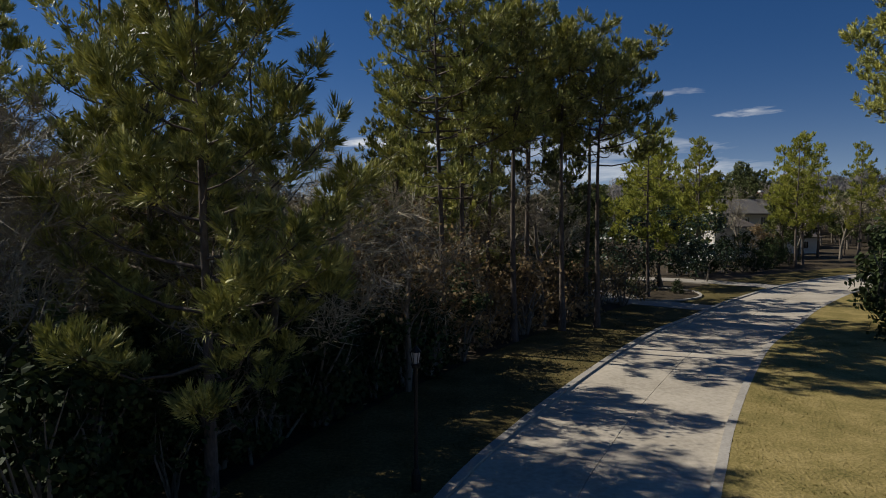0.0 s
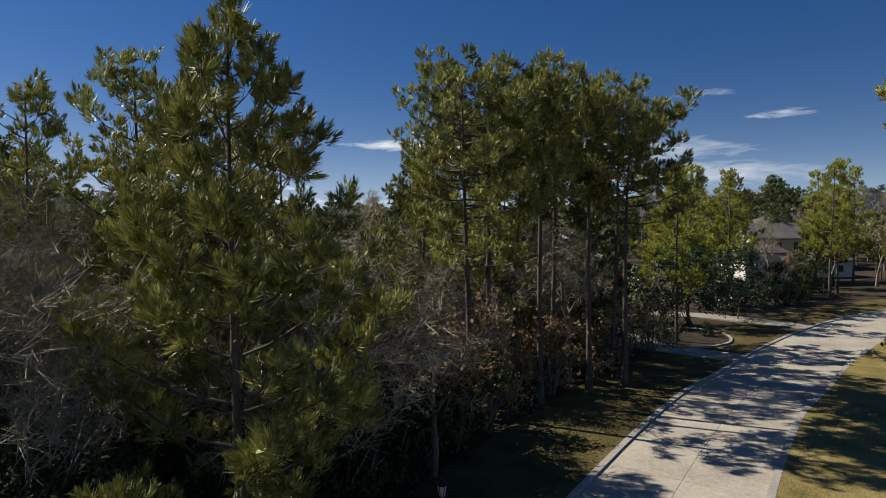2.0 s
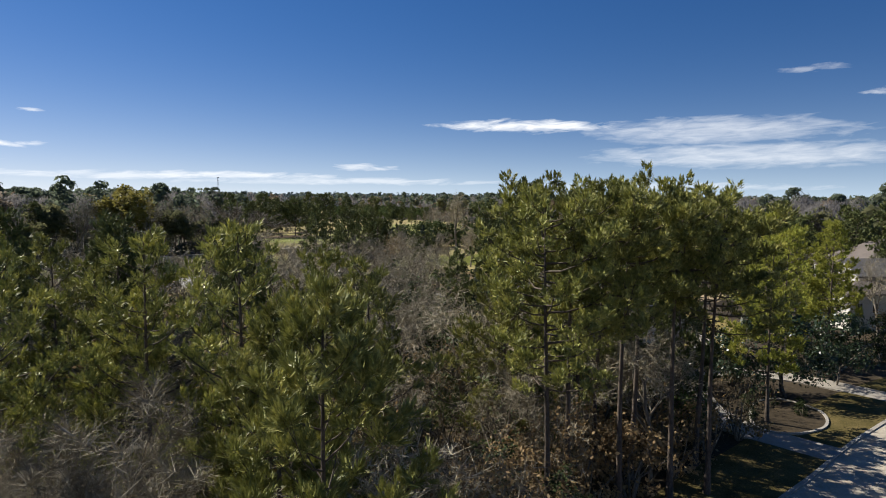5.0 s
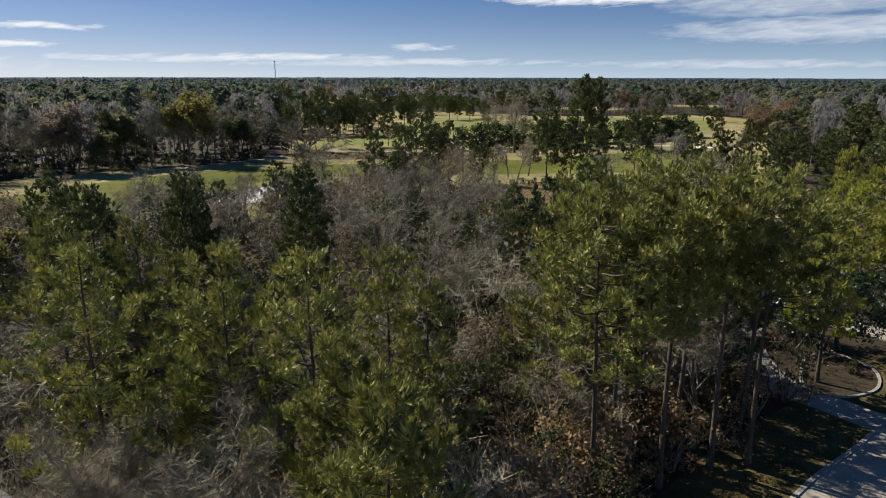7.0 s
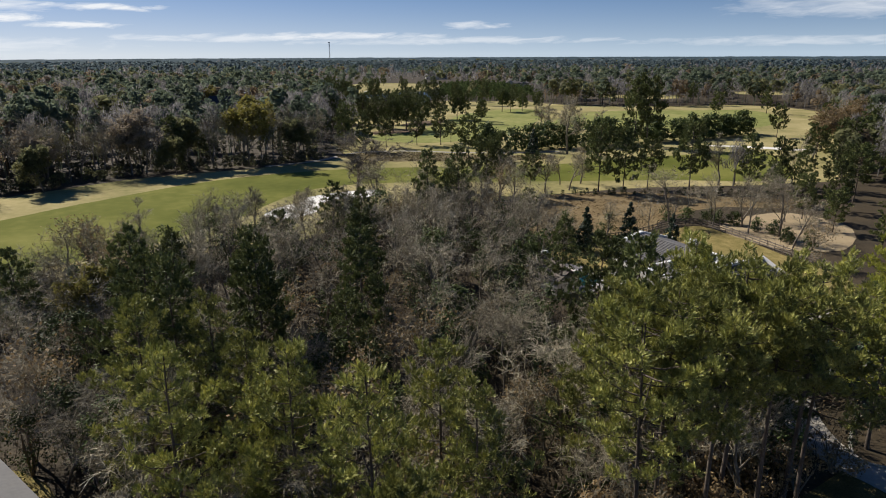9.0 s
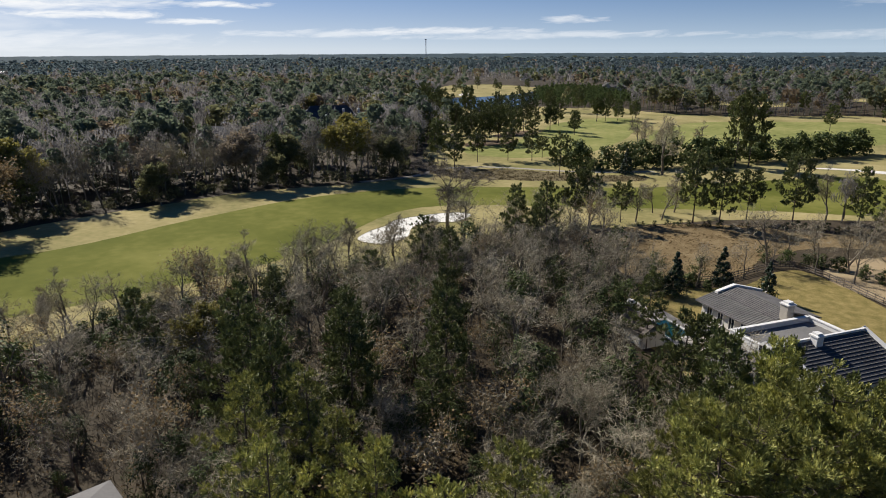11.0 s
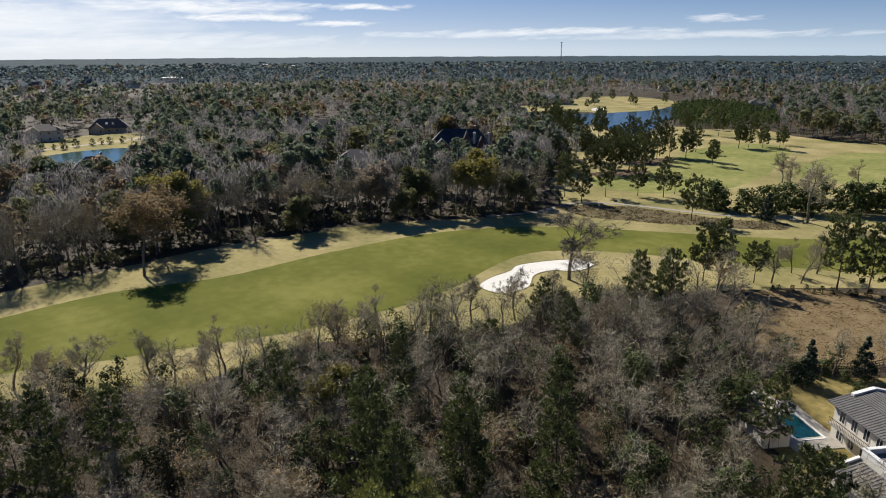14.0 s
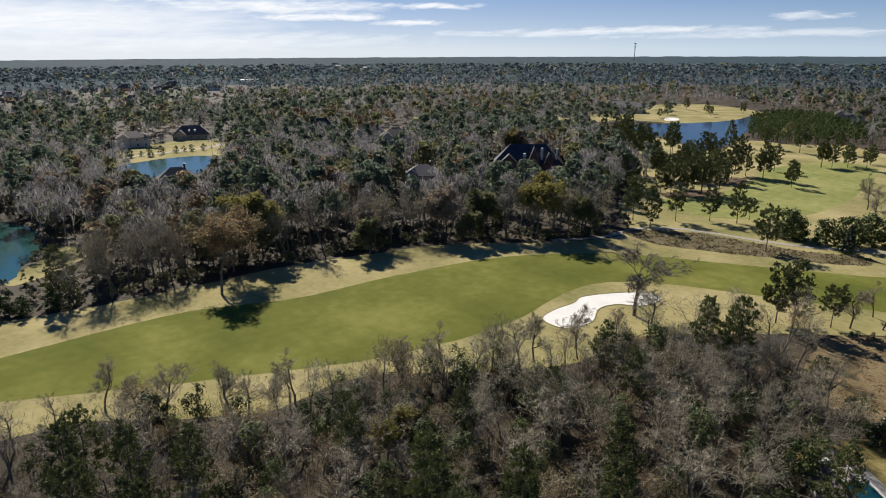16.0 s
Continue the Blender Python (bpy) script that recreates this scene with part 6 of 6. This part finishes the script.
tree("evergreen_bush", bush_meshes("brown_shrub", 195, 6.0, 7.0, 1800, 0.30, M_BROWN, False, 6, 0.0), "large rounded shrub with withered brown leaves before the house", "bush", "", placed(44.6, 93.2), ("stem", "leaves"))
for i, (x, y, h) in enumerate(((44, 206, 17), (52, 222, 16), (40, 224, 13), (58, 240, 18), (30, 178, 12), (60, 196, 17), (66, 214, 19), (72, 180, 18), (62, 150, 17), (74, 160, 19), (48, 262, 17), (62, 280, 18))):
    kind_ = course[i % 3]
    tree("pine_tree", kind_, "dark pine beside the golf course", "pine tree", "pines beside the course", placed(x, y, h / 14.0, rnd.uniform(0, 6), 0, h / 15.0))
for i, (x, y, h) in enumerate(((26, 150, 10), (34, 160, 12), (40, 172, 14), (30, 140, 9), (46, 158, 13), (50, 178, 14), (38, 186, 12), (58, 172, 15), (22, 165, 9), (64, 188, 16), (36, 130, 9), (54, 190, 13))):
    tree("pine_tree", course[i % 3], "dark pine beyond the back lawn", "pine tree", "pines beyond the back lawn", placed(x, y, h / 14.0, rnd.uniform(0, 6), 0, h / 15.0))
scrub = [bush_meshes("scrub_%s" % "ab"[i], 197 + i, 3.0, 3.2, 600, 0.16, M_BROWN, False, 7, 0.0) for i in range(2)]
for i in range(26):
    y = 33.0 + i * 0.85
    x = np.interp(y, ROAD_MID[:, 1], ROAD_MID[:, 0]) - 12.5 - (i * 3 % 5) * 1.6
    tree("brown_shrub", scrub[i % 2], "leggy shrub with withered brown leaves at the wood's edge", "bush", "brown shrubs of the wood's edge", placed(x, y, rnd.uniform(1.2, 1.9), rnd.uniform(0, 6)), ("stem", "leaves"))
hedge = [bush_meshes("hedge_bush_%s" % "ab"[i], 161 + i, 5.0, 5.5, 520, 0.50, M_EVER, False, 5) for i in range(2)]
def bush_row(line, step, low, high, label, group, spread=1.5, fine=False, joined=""):
    """Bushes along a line; joined: the name of one object for a far thicket."""
    pts = smooth_loop(line, 12, False)
    seg = np.r_[0, np.cumsum(np.hypot(*np.diff(pts, axis=0).T))]
    meshes = edge_bushes if fine else hedge
    heap = Soup()
    for i, s in enumerate(np.arange(0, seg[-1], step)):
        x, y = np.interp(s, seg, pts[:, 0]), np.interp(s, seg, pts[:, 1])
        at = placed(x + rnd.uniform(-spread, spread), y + rnd.uniform(-spread, spread), rnd.uniform(low, high) / (4.0 if fine else 5.0), rnd.uniform(0, 6))
        pair = meshes[i % len(meshes)]
        if not joined:
            tree("evergreen_bush", pair, label, "bush", group, at, ("stem", "leaves"))
            continue
        co = np.empty(len(pair[1].vertices) * 3, np.float32)
        pair[1].vertices.foreach_get("co", co)
        m = np.array(at)
        heap.loose((co.reshape(-1, 3) @ m[:3, :3].T + m[:3, 3]).reshape(-1, 3, 3))
    if joined:
        tagged(part(joined, heap.mesh(joined, M_FAROLIVE if joined == "wood_edge_bushes" else M_EVER)), label, "bushes", kind="stuff")


bush_row([(-72, 228), (-60, 228), (-49, 235), (-35, 247), (-19, 263), (4, 285), (30, 312)], 2.3, 5.5, 11.0, "dark evergreen thicket across the golf course", "", 3, False, "course_thicket")
bush_row([(-30, 156), (-9, 164.5), (9.5, 170.5), (24, 175), (44, 182)], 2.2, 1.0, 2.4, "low dark bushes in the strip beside the fairway", "", 0.8, False, "fairway_bushes")
bush_row([(-2, 140), (4, 141), (12, 140), (19, 134), (24, 124)], 2.0, 1.6, 3.4, "bushy evergreen along the lot's edge", "bushes of the lot", 1.4)
bush_row([(16.5, 58), (18, 63), (22, 64), (22.5, 59.5)], 1.6, 0.8, 1.8, "clipped evergreen shrub in the driveway island", "shrubs of the island", 0.6, True)
bush_row([(11, 62), (11, 68), (12.5, 76)], 2.4, 2.5, 5.0, "dense dark evergreen shrub beside the driveway", "shrubs beside the driveway", 1.0, True)
bush_row([(26, 80), (33, 83), (39, 85), (45, 91), (51, 99)], 1.8, 3.2, 5.6, "large rounded shrub before the pale house", "shrubs before the house", 1.2, True)
bush_row([(27.8, 39.6), (29.5, 42), (33, 47), (38, 53)], 2.6, 5.5, 8.5, "tall dark evergreen beside the lawn", "evergreens beside the lawn", 0.6, True)
bush_row([(-176, 300), (-182, 312), (-180, 328), (-168, 345), (-160, 366)], 2.2, 3.0, 5.5, "dark evergreen hedge before the lake", "", 1.5, False, "lake_hedge")
bush_row([(-408, 134), (-406, 150), (-408, 166), (-404, 184)], 7.0, 3.0, 6.0, "rounded evergreen shrub on the pond bank", "shrubs of the pond bank", 2.0)
bush_row([(-182, 2), (-178, 20), (-174, 36)], 1.9, 3.0, 6.0, "dark evergreen bushes before the pond", "", 2.2, False, "pond_edge_bushes")
bush_row([(-174, 36), (-172, 60), (-168, 90), (-160, 118), (-150, 143), (-128, 168), (-113, 192)], 2.6, 1.6, 4.0, "dark evergreen bushes along the far wood's edge", "", 1.5, False, "wood_edge_bushes")
bush_row([(-26, 101), (-20, 110), (-10, 118), (-6, 112), (-3, 106)], 2.2, 1.2, 2.8, "garden shrub on the back lawn's edge", "garden shrubs", 1.0)

# ---- concrete slabs of the road, two lanes wide ----
seg = np.r_[0, np.cumsum(np.hypot(*np.diff(ROAD_MID, axis=0).T))]
s0 = 8.0
while s0 < 175:
    s1 = s0 + 4.6
    pts = np.stack([np.interp(np.linspace(s0 + 0.012, s1 - 0.012, 4), seg, ROAD_MID[:, i]) for i in range(2)], -1)
    for d0, d1 in ((-3.29, -0.012), (0.012, 3.29)):
        ribbon("concrete_slab", pts, d0, d1, 0.0, 0.062, M_ROAD, "", "", ROAD)
    s0 = s1
